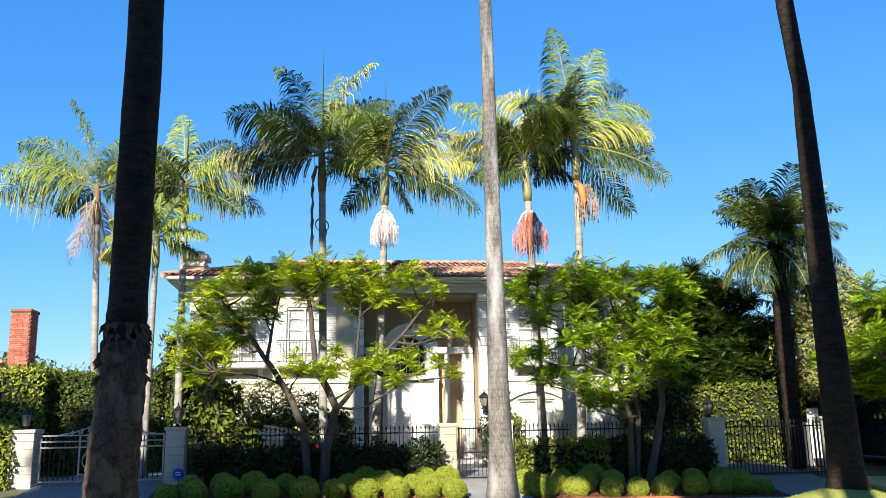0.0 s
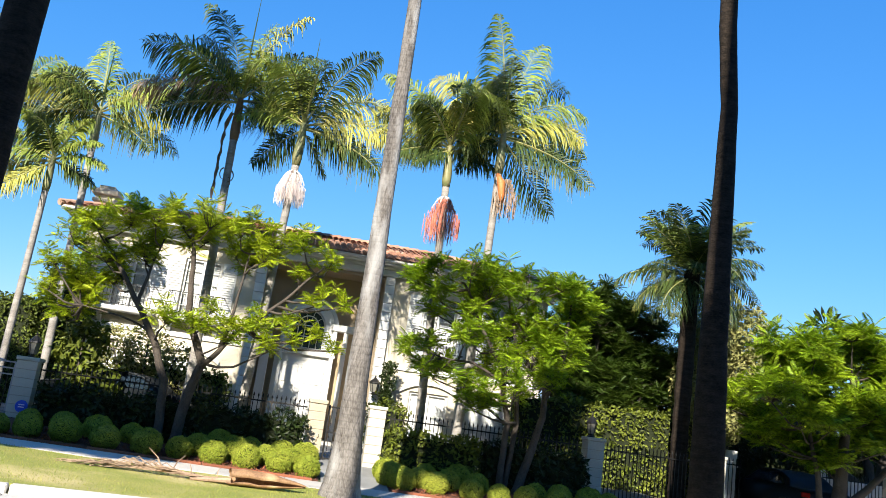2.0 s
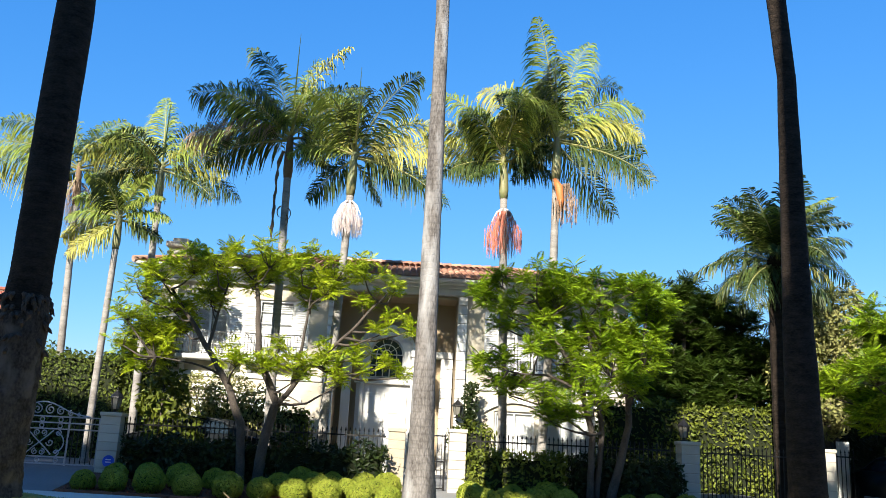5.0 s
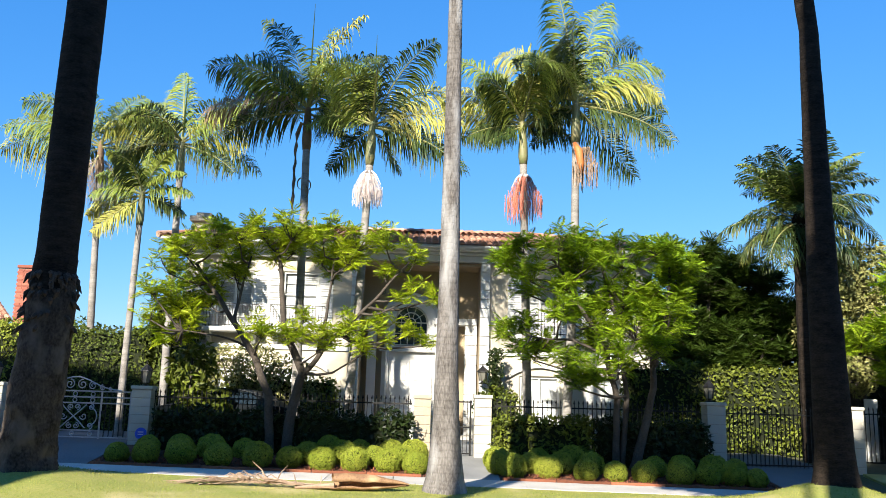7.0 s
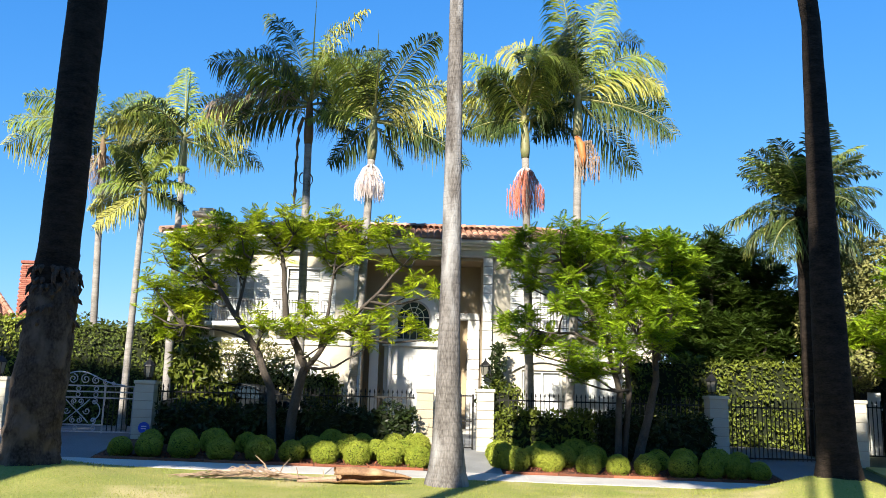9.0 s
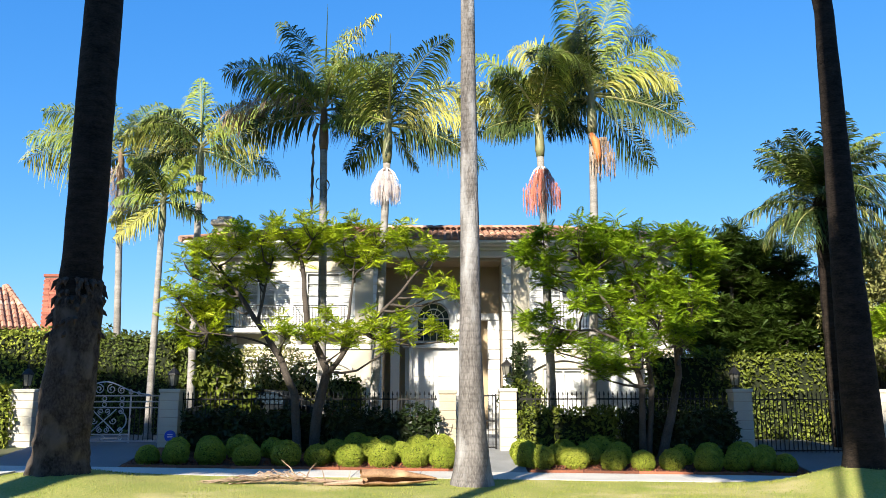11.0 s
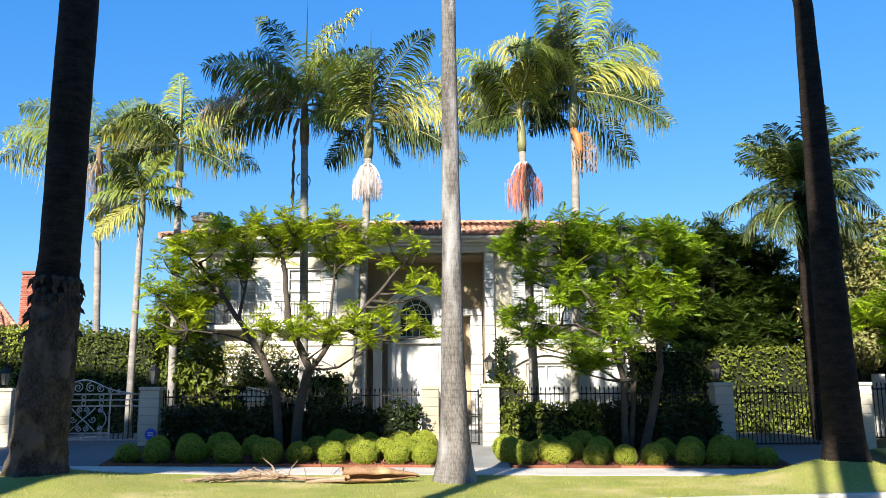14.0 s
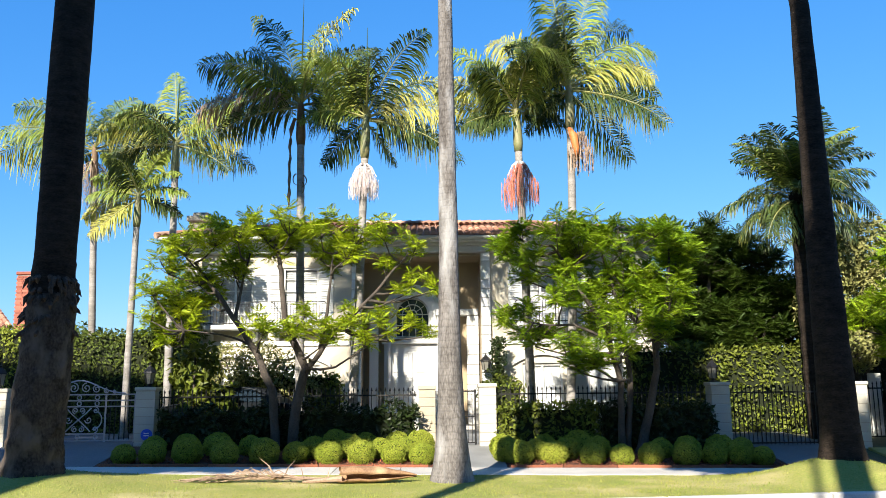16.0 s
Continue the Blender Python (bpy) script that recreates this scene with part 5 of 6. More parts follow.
def fence(x0, x1, y, bottom, top, step, label):
    e = thing("iron_fence", ((x0 + x1) / 2, y, bottom), label, "fence")
    c, h = (x0 + x1) / 2, top - bottom
    for z in (0.12, h - 0.16):
        part("rail", a_box(x0 - c, x1 - c, -0.018, 0.018, z - 0.02, z + 0.02), iron_m, e)
    bm = bmesh.new()
    box(bm, -0.011, 0.011, -0.011, 0.011, 0, h - 0.06)
    lathe(bm, [(0.011, h - 0.06), (0.026, h - 0.03), (0.002, h + 0.06)], 4)
    picket = bpy.data.meshes.new("picket")
    bm.to_mesh(picket)
    bm.free()
    for k in range(int((x1 - x0) / step) + 1):
        o = mesh_ob("picket", picket, iron_m, e)
        o.location = (x0 - c + k * step, 0, 0)
    return e


fence(-3.88, 3.1, PY + 0.28, 0.45, 2.02, 0.125, "black wrought-iron picket fence above the shrubs")
fence(5.3, 11.0, PY + 0.28, 0.42, 2.02, 0.125, "black wrought-iron picket fence between stone piers")
fence(11.62, 14.9, PY + 0.35, 0.35, 2.0, 0.12, "black iron driveway gate with plain pickets")


def garden_gate(x0, x1, y, z0, z1):
    e = thing("garden_gate", ((x0 + x1) / 2, y, z0), "dark iron garden gate between two piers", "gate")
    w, h = (x1 - x0) / 2, z1 - z0
    for sx in (-w + 0.03, w - 0.03):
        part("stile", a_box(sx - 0.025, sx + 0.025, -0.02, 0.02, 0, h), iron_m, e)
    for z in (0.05, 0.75, h - 0.05):
        part("rail", a_box(-w, w, -0.016, 0.016, z - 0.02, z + 0.02), iron_m, e)
    for k in range(1, 9):
        x = -w + 2 * w * k / 9
        part("bar", a_box(x - 0.008, x + 0.008, -0.008, 0.008, 0.05, h), iron_m, e)
    return e


garden_gate(3.68, 4.73, PY + 0.26, 0.52, 2.0)


def spiral(cx, cz, r, turns, start, way=1, n=26):
    return [(cx + r * (1 - 0.82 * k / n) * math.cos(start + way * turns * 2 * math.pi * k / n), 0, cz + r * (1 - 0.82 * k / n) * math.sin(start + way * turns * 2 * math.pi * k / n)) for k in range(n + 1)]


def scroll_gate(x0, x1, y, z0, c):
    e = thing("scroll_gate", ((x0 + x1) / 2, y, z0), "grey wrought-iron driveway gate with a scrollwork panel and arched crest", "gate")
    m = (x0 + x1) / 2
    a, b, k, w = x0 - m, x1 - m, c - m, 0.72
    for z in (0.04, 0.94, 1.10, 1.26):
        part("rail", a_box(a, b, -0.018, 0.018, z - 0.018, z + 0.018), gate_m, e)
    part("rail", a_box(k - w, k + w, -0.018, 0.018, 0.20, 0.236), gate_m, e)
    for x in (a, k - w, k + w, b):
        part("stile", a_box(x - 0.02, x + 0.02, -0.021, 0.021, 0.0, 1.28), gate_m, e)
    for lo, hi in ((a, k - w), (k + w, b)):
        for i in range(1, int((hi - lo) / 0.125)):
            x = lo + (hi - lo) * i / int((hi - lo) / 0.125)
            part("bar", a_box(x - 0.011, x + 0.011, -0.011, 0.011, 0.04, 1.26), iron_m, e, "plain dark bar")
    bm = bmesh.new()
    for sx in (1, -1):
        for up in (1, -1):
            tube(bm, [(k, 0, 0.585), (k + sx * 0.17, 0, 0.585 + up * 0.15), (k + sx * 0.33, 0, 0.585 + up * 0.31)], 0.017, 5)
            tube(bm, spiral(k + sx * 0.09, 0.585 + up * 0.25, 0.085, 1.4, -math.pi / 2 * up, sx * up), 0.016, 5)
            tube(bm, spiral(k + sx * 0.46, 0.585 + up * 0.25, 0.085, 1.3, math.pi / 2 * up, -sx * up), 0.016, 5)
        tube(bm, [(k + sx * (0.38 + 0.25 * math.cos(q)), 0, 0.585 + 0.26 * math.sin(q)) for q in np.linspace(-1.5, 1.5, 13)], 0.017, 5)
        tube(bm, spiral(k + sx * 0.27, 0.585, 0.10, 1.2, math.pi if sx > 0 else 0, sx), 0.016, 5)
    part("scroll", bm, gate_m, e, "curled scroll panel")
    for z in (0.13, 1.02, 1.18):
        for q in (-0.48, 0.0, 0.48):
            part("ring", tube(bmesh.new(), [(k + q + 0.055 * math.cos(i * math.pi / 6), 0, z + 0.055 * math.sin(i * math.pi / 6)) for i in range(13)], 0.014, 5), gate_m, e)
    bm = bmesh.new()
    tube(bm, [(k + (-1 + i / 10) * 1.25, 0, 1.28 + 0.36 * math.exp(-((-1 + i / 10) * 1.9) ** 2)) for i in range(21)], 0.018, 5)
    for sx in (1, -1):
        for q, zz, r in ((0.17, 1.44, 0.135), (0.45, 1.41, 0.11), (0.72, 1.36, 0.075), (0.94, 1.33, 0.05)):
            tube(bm, spiral(k + sx * q, zz, r, 1.5, math.pi / 2, sx), 0.016, 5)
    part("crest", bm, gate_m, e, "arched crest of scrolls")
    part("latch", a_box(k + w + 0.02, k + w + 0.10, -0.035, 0.03, 0.66, 0.74, 0.01), iron_m, e)
    return e


scroll_gate(-7.8, -4.54, PY + 0.3, 0.70, -6.05)


# ---- the house ----
HX0, HX1, HY, HZ0, HZ1 = -5.0, 11.4, 31.0, 0.4, 6.84
RX0, RX1, RY = 1.16, 5.30, 32.4


def wall_with_holes(name, x0, x1, z0, z1, y0, y1, holes, material, parent):
    """A thick wall along x with rectangular openings through it."""
    xs = sorted({x0, x1, *[h[0] for h in holes], *[h[1] for h in holes]})
    zs = sorted({z0, z1, *[h[2] for h in holes], *[h[3] for h in holes]})
    bm = bmesh.new()
    for a, b in zip(xs, xs[1:]):
        run = None
        for c, d in zip(zs, zs[1:]):
            solid = not any(h[0] <= (a + b) / 2 <= h[1] and h[2] <= (c + d) / 2 <= h[3] for h in holes)
            if solid:
                run = (run[0], d) if run else (c, d)
            elif run:
                box(bm, a, b, y0, y1, *run)
                run = None
        if run:
            box(bm, a, b, y0, y1, *run)
    bmesh.ops.remove_doubles(bm, verts=bm.verts, dist=1e-5)
    return part(name, bm, material, parent)


house = thing("house", (3.2, 36.0, 0.0), "two-storey cream stucco villa with terracotta roof and arched portico", "house")
house.location = (0, 0, 0)
UP = [(-3.25, 0.62), (-0.98, 0.62), (7.42, 0.62), (9.65, 0.62)]
holes = [(c - w, c + w, 4.32, 6.35) for c, w in UP] + [(c - 0.7, c + 0.7, 1.0, 2.95) for c, _ in UP]
left_holes = [h for h in holes if h[1] < 2]
right_holes = [h for h in holes if h[0] > 5]
wall_with_holes("wall", HX0, RX0 - 0.02, HZ0, HZ1, HY, HY + 0.3, left_holes, stucco_m, house)
wall_with_holes("wall", RX1 + 0.02, HX1, HZ0, HZ1, HY, HY + 0.3, right_holes, stucco_m, house)
for x in (HX0, HX1 - 0.3):
    part("side_wall", a_box(x, x + 0.3, HY + 0.302, 43.0, HZ0, HZ1), stucco_m, house)
part("back_wall", a_box(HX0, HX1, 43.0, 43.3, HZ0, HZ1), stucco_m, house)
part("floor_slab", a_box(HX0 + 0.3, HX1 - 0.3, RY + 0.31, 42.9, 3.6, 3.8), white_m, house)
for x in (RX0 - 0.28, RX1 + 0.02):
    part("portico_side_wall", a_box(x, x + 0.26, HY + 0.302, RY + 0.3, HZ0, HZ1 - 0.01), tan_m, house)
wall_with_holes("portico_wall", RX0 - 0.02, RX1 + 0.02, HZ0, HZ1 - 0.01, RY, RY + 0.3, [(2.28, 3.52, 3.96, 5.42)], tan_m, house)
part("portico_ceiling", a_box(RX0, RX1, HY + 0.002, RY - 0.002, HZ1 - 0.12, HZ1 - 0.02), tan_m, house)
part("portico_floor", a_box(RX0, RX1, HY - 0.5, RY - 0.002, 0.5, 0.86), concrete_m, house)
part("doorstep", a_box(RX0 + 0.3, RX1 - 0.3, HY - 0.95, HY - 0.502, 0.5, 0.69, 0.02), concrete_m, house)
# quoined corner piers of the portico
for x0, x1 in ((0.80, 1.14), (5.32, 5.64)):
    n = 19
    for k in range(n):
        a, b = 0.7 + (HZ1 - 0.7) * k / n, 0.7 + (HZ1 - 0.7) * (k + 1) / n
        part("quoin", a_box(x0, x1, HY - 0.16, HY - 0.003, a + 0.008, b - 0.008, 0.012), white_m, house)
# cornice in three steps and gutter
for z0, z1, out, nm in ((6.842, 7.06, 0.22, "frieze"), (7.062, 7.16, 0.42, "cornice"), (7.162, 7.30, 0.70, "cornice")):
    part(nm, a_box(HX0 - out, HX1 + out, HY - out, 43.3 + out, z0, z1, 0.015), white_m, house)
part("gutter", a_box(HX0 - 0.8, HX1 + 0.8, HY - 0.82, HY - 0.702, 7.22, 7.34, 0.03), white_m, house)
# string course between the storeys
part("string_course", a_box(HX0, RX0 - 0.4, HY - 0.06, HY - 0.002, 3.62, 3.78), white_m, house)
part("string_course", a_box(RX1 + 0.4, HX1, HY - 0.06, HY - 0.002, 3.62, 3.78), white_m, house)


def ring_slab(bm, cx, cz, r0, r1, y0, y1, a0=0.0, a1=math.pi, n=24):
    loops = []
    for k in range(n + 1):
        a = a0 + (a1 - a0) * k / n
        loops.append([bm.verts.new((cx + r * math.cos(a), y, cz + r * math.sin(a))) for r, y in ((r0, y0), (r1, y0), (r1, y1), (r0, y1))])
    for p, q in zip(loops, loops[1:]):
        for i in range(4):
            bm.faces.new((p[i], p[(i + 1) % 4], q[(i + 1) % 4], q[i]))
    bm.faces.new(loops[0])
    bm.faces.new(loops[-1][::-1])
    return bm


def french_window(c, w, z0, z1):
    win = thing("window", (c, HY, z0), "", "")
    win.parent = house
    h = z1 - z0
    for a, b, d, q in ((-w, -w + 0.07, 0, h), (w - 0.07, w, 0, h), (-w + 0.07, w - 0.07, h - 0.08, h), (-w + 0.07, w - 0.07, 0, 0.09), (-0.04, 0.04, 0.09, h - 0.08)):
        part("frame", a_box(a, b, 0.06, 0.13, d, q), white_m, win)
    for k in range(1, 5):
        z = h * k / 5
        for a, b in ((-w + 0.07, -0.04), (0.04, w - 0.07)):
            part("glazing_bar", a_box(a, b, 0.075, 0.115, z - 0.014, z + 0.014), white_m, win)
    for a, b in ((-w + 0.07, -0.04), (0.04, w - 0.07)):
        part("pane", a_box(a, b, 0.09, 0.10, 0.09, h - 0.08), clear_m, win).visible_shadow = False
        blind = part("blind", a_box(a + 0.01, b - 0.01, 0.20, 0.215, 0.09, h - 0.08), white_m, win)
        for k in range(24):
            z = 0.1 + (h - 0.22) * k / 24
            part("slat", a_box(a + 0.03, b - 0.03, 0.165, 0.198, z, z + 0.05), white_m, blind)
    for sx in (-1, 1):
        s0 = sx * (w + 0.27)
        sh = part("shutter", a_box(s0 - 0.25, s0 + 0.25, -0.045, -0.008, 0.02, h), white_m, win)
        for k in range(22):
            z = 0.1 + (h - 0.2) * k / 22
            bm = a_box(s0 - 0.20, s0 + 0.20, -0.075, -0.047, z, z + 0.045)
            for v in bm.verts:
                if v.co.z > z + 0.03:
                    v.co.y += 0.02
            part("slat", bm, white_m, sh)
    return win


def balcony(c, w, z):
    b = thing("balcony", (c, HY, z), "", "")
    b.parent = house
    part("slab", a_box(-w, w, -0.62, -0.004, -0.16, 0, 0.03), white_m, b)
    for k in (-w * 0.8, w * 0.8):
        bm = a_box(k - 0.07, k + 0.07, -0.45, -0.004, -0.5, -0.162)
        for v in bm.verts:
            if v.co.z < -0.4 and v.co.y < -0.3:
                v.co.y = -0.1
        part("corbel", bm, white_m, b)
    for z1 in (0.06, 0.78):
        part("rail", a_box(-w + 0.03, w - 0.03, -0.60, -0.57, z1 - 0.012, z1 + 0.012), iron_m, b)
        for sx in (-w + 0.04, w - 0.04):
            part("rail", a_box(sx - 0.012, sx + 0.012, -0.57, -0.01, z1 - 0.012, z1 + 0.012), iron_m, b)
    for k in range(int(2 * w / 0.11)):
        x = -w + 0.04 + k * 0.11
        part("baluster", a_box(x - 0.007, x + 0.007, -0.592, -0.578, 0, 0.78), iron_m, b)


def arched_window(c, w, z0, z1):
    win = thing("window", (c, HY, z0), "", "")
    win.parent = house
    h = z1 - z0
    for a, b, d, q in ((-w, -w + 0.08, 0, h), (w - 0.08, w, 0, h), (-w + 0.08, w - 0.08, h - 0.08, h), (-w + 0.08, w - 0.08, 0, 0.08), (-0.03, 0.03, 0.08, h - 0.08)):
        part("frame", a_box(a, b, 0.08, 0.15, d, q), white_m, win)
    part("pane", a_box(-w + 0.08, w - 0.08, 0.11, 0.12, 0.08, h - 0.08), clear_m, win).visible_shadow = False
    part("blind", a_box(-w + 0.08, w - 0.08, 0.18, 0.20, 0.08, h - 0.08), white_m, win)
    bow = [(-1.08 + 2.16 * k / 16, h - 0.02 + 0.36 * (1 - ((k - 8) / 8) ** 2)) for k in range(17)]
    bm = bmesh.new()
    loops = [[bm.verts.new((x, y, z + d)) for y, d in ((-0.10, -0.06), (-0.10, 0.07), (-0.003, 0.07), (-0.003, -0.06))] for x, z in bow]
    for p, q in zip(loops, loops[1:]):
        for k in range(4):
            bm.faces.new((p[k], p[(k + 1) % 4], q[(k + 1) % 4], q[k]))
    bm.faces.new(loops[0])
    bm.faces.new(loops[-1][::-1])
    part("arch_moulding", bm, white_m, win)


for c, w in UP:
    french_window(c, w, 4.32, 6.35)
    balcony(c, 0.95, 4.30)
    arched_window(c, 0.7, 1.0, 2.95)

# arched window over the door
AX, AZ, AR = 2.90, 4.80, 0.60


fan = thing("window", (0, 0, 0), "", "")
fan.parent = house
surround = ring_slab(bmesh.new(), AX, AZ, AR, AR + 0.34, RY - 0.30, RY - 0.003)
box(surround, AX - AR - 0.34, AX - AR, RY - 0.30, RY - 0.003, 3.72, AZ)
box(surround, AX + AR, AX + AR + 0.34, RY - 0.30, RY - 0.003, 3.72, AZ)
part("arch_surround", surround, white_m, fan)
part("arch_moulding", ring_slab(bmesh.new(), AX, AZ, AR + 0.345, AR + 0.47, RY - 0.36, RY - 0.003), white_m, fan)
pane = bmesh.new()
pv = [pane.verts.new((AX + (AR - 0.01) * math.cos(math.pi * k / 24), RY - 0.08, AZ + (AR - 0.01) * math.sin(math.pi * k / 24))) for k in range(25)]
pv += [pane.verts.new((AX - AR + 0.01, RY - 0.08, 3.98)), pane.verts.new((AX + AR - 0.01, RY - 0.08, 3.98))]
pane.faces.new(pv)
part("pane", pane, glass_m, fan)
for r in (0.57, 0.36, 0.16):
    part("glazing_bar", ring_slab(bmesh.new(), AX, AZ, r - 0.018, r + 0.018, RY - 0.13, RY - 0.085), white_m, fan)
for a in (36, 72, 108, 144):
    d = Vector((math.cos(radians(a)), 0, math.sin(radians(a))))
    part("glazing_bar", tube(bmesh.new(), [Vector((AX, RY - 0.11, AZ)) + d * 0.16, Vector((AX, RY - 0.11, AZ)) + d * 0.58], 0.016, 4), white_m, fan)
for x in (-0.585, -0.36, -0.12, 0.12, 0.36, 0.585):
    part("glazing_bar", a_box(AX + x - 0.015, AX + x + 0.015, RY - 0.125, RY - 0.088, 3.97, AZ), white_m, fan)
for z in (3.99, 4.40, 4.80):
    part("glazing_bar", a_box(AX - 0.6, AX + 0.6, RY - 0.135, RY - 0.082, z - 0.018, z + 0.018), white_m, fan)
part("sill", a_box(AX - 0.8, AX + 0.8, RY - 0.4, RY - 0.31, 3.78, 3.93, 0.02), white_m, fan)
# panelled door below
door = thing("front_door", (AX, RY, 0.86), "", "")
door.parent = house
part("door_surround", a_box(-1.02, 1.02, -0.26, -0.003, 0, 2.86), white_m, door)
for sx in (-1, 1):
    leaf = part("door_leaf", a_box(min(0, sx * 0.8) + 0.004, max(0, sx * 0.8) - 0.004, -0.31, -0.262, 0.0, 2.55, 0.008), white_m, door)
    for z0, z1 in ((0.15, 0.85), (0.98, 1.72), (1.85, 2.45)):
        part("panel", a_box(sx * 0.4 - 0.27, sx * 0.4 + 0.27, -0.335, -0.312, z0, z1, 0.012), white_m, leaf)
    part("handle", tube(bmesh.new(), [(sx * 0.07, -0.32, 1.02), (sx * 0.07, -0.37, 1.04), (sx * 0.07, -0.37, 1.2)], 0.014, 6), iron_m, leaf)
part("door_hood", a_box(-1.1, 1.1, -0.42, -0.262, 2.862, 3.0, 0.02), white_m, door)
# inner pilasters and entablature each side of the door
for x0, x1 in ((1.36, 1.68), (2.02, 2.14)):
    part("pilaster", a_box(x0, x1, RY - 0.42, RY - 0.262, 0.862, 4.70, 0.01), white_m, house)
for x0, x1 in ((3.80, 3.95), (4.20, 4.36)):
    part("pilaster", a_box(x0, x1, RY - 0.42, RY - 0.262, 0.862, 4.70, 0.01), white_m, house)
for k in range(11):
    part("quoin", a_box(4.86, 5.28, RY - 0.42, RY - 0.005, 0.862 + k * 0.35 + 0.006, 0.862 + k * 0.35 + 0.344, 0.012), white_m, house)
for x0, x1 in ((1.18, 2.18), (3.72, 5.28)):
    part("entablature", a_box(x0, x1, RY - 0.46, RY - 0.004, 4.722, 4.96, 0.02), white_m, house)
lantern(5.42, HY - 0.42, 2.62, "black wall lantern beside the entrance", 0.17, hang=True)
# chimney
chim = thing("chimney", (-5.45, 34.6, 0), "", "")
chim.parent = house
part("stack", a_box(-0.36, 0.36, -0.3, 0.4, 7.1, 8.72), stucco_m, chim)
part("moulding", a_box(-0.44, 0.44, -0.38, 0.48, 8.45, 8.58, 0.02), stucco_m, chim)
part("cap", a_box(-0.50, 0.50, -0.44, 0.54, 8.73, 8.95, 0.03), stucco_m, chim)
part("pot", a_box(-0.3, 0.3, -0.24, 0.3, 8.96, 9.12, 0.03), piertan_m, chim)

# hipped roof: boarding with rows of barrel tiles on the front slope
EX0, EX1, EY, EZ = -5.85, 12.25, 30.16, 7.33
RIDGE_Y, RIDGE_Z, HIP = 35.4, 8.80, 4.6
bm = bmesh.new()
rv = [bm.verts.new(p) for p in ((EX0, EY, EZ), (EX1, EY, EZ), (EX1, 44.1, EZ), (EX0, 44.1, EZ), (EX0 + HIP, RIDGE_Y, RIDGE_Z), (EX1 - HIP, RIDGE_Y, RIDGE_Z), (EX1 - HIP, 39, RIDGE_Z), (EX0 + HIP, 39, RIDGE_Z))]
for f in ((0, 1, 5, 4), (1, 2, 6, 5), (2, 3, 7, 6), (3, 0, 4, 7), (4, 5, 6, 7), (3, 2, 1, 0)):
    bm.faces.new([rv[k] for k in f])
roof = part("roof", bm, tile_m, house)
slope = math.atan2(RIDGE_Z - EZ, RIDGE_Y - EY)
TILE_W, TILE_L = 0.235, 0.36
bm = bmesh.new()
arc = [(0.098 * math.cos(math.pi * k / 6), 0.075 * math.sin(math.pi * k / 6)) for k in range(7)]
lo = [bm.verts.new((x, 0, z + 0.02)) for x, z in arc]
hi = [bm.verts.new((x * 0.8, TILE_L * 1.12, z * 0.8)) for x, z in arc]
for k in range(6):
    bm.faces.new((lo[k + 1], lo[k], hi[k], hi[k + 1]))
bm.faces.new(lo)
tile_me = bpy.data.meshes.new("tile")
bm.to_mesh(tile_me)
bm.free()
tile_me.materials.append(tile_m)
tile_v = np.array([v.co[:] for v in tile_me.vertices])
tile_f = [tuple(p.vertices) for p in tile_me.polygons if len(p.vertices) == 4]
rows_n = int((RIDGE_Y - EY) / math.cos(slope) / TILE_L)
rest_v, rest_f = [], []
R3 = np.array(Euler((slope, 0, 0)).to_matrix())
own = 0
for j in range(rows_n):
    dy = j * TILE_L * math.cos(slope)
    inset = HIP * dy / (RIDGE_Y - EY)
    cols = int((EX1 - EX0) / TILE_W)
    for i in range(cols):
        x = EX0 + 0.12 + i * TILE_W
        if x < EX0 + inset + 0.08 or x > EX1 - inset - 0.08:
            continue
        p = np.array([x, EY - 0.05 + dy, EZ + 0.01 + j * TILE_L * math.sin(slope)])
        p += [0.008 * math.sin(i * 7.1 + j * 3), 0, 0.006 * math.sin(i * 3.7 + j * 5)]
        if own < 300 and 1.0 < x < 8.2 and j < 10:
            o = mesh_ob("tile", tile_me, None, roof)
            o.matrix_basis = Matrix.Translation(p) @ Euler((slope, 0, 0.02 * math.sin(i + j * 9))).to_matrix().to_4x4()
            own += 1
        else:
            rest_f += [tuple(k + len(rest_v) * 14 for k in f) for f in tile_f]
            rest_v.append(tile_v @ R3.T + p)
rest = quads("tile_field", np.concatenate(rest_v), rest_f, tile_m, roof)
tagged(rest, kind="stuff")
bm = bmesh.new()
for k in range(22):
    x = EX0 + HIP + (EX1 - EX0 - 2 * HIP) * k / 22
    tube(bm, [(x, RIDGE_Y, RIDGE_Z + 0.03), (x + 0.45, RIDGE_Y, RIDGE_Z + 0.05)], [0.11, 0.13], 8)
for sx, x0, x1 in ((1, EX0, EX0 + HIP), (-1, EX1, EX1 - HIP)):
    for k in range(17):
        a = Vector((x0, EY, EZ + 0.04)).lerp(Vector((x1, RIDGE_Y, RIDGE_Z + 0.04)), k / 17)
        b = Vector((x0, EY, EZ + 0.06)).lerp(Vector((x1, RIDGE_Y, RIDGE_Z + 0.06)), (k + 1.15) / 17)
        tube(bm, [a, b], [0.12, 0.10], 8)
part("ridge_tiles", bm, tile_m, roof, "rounded ridge tiles")


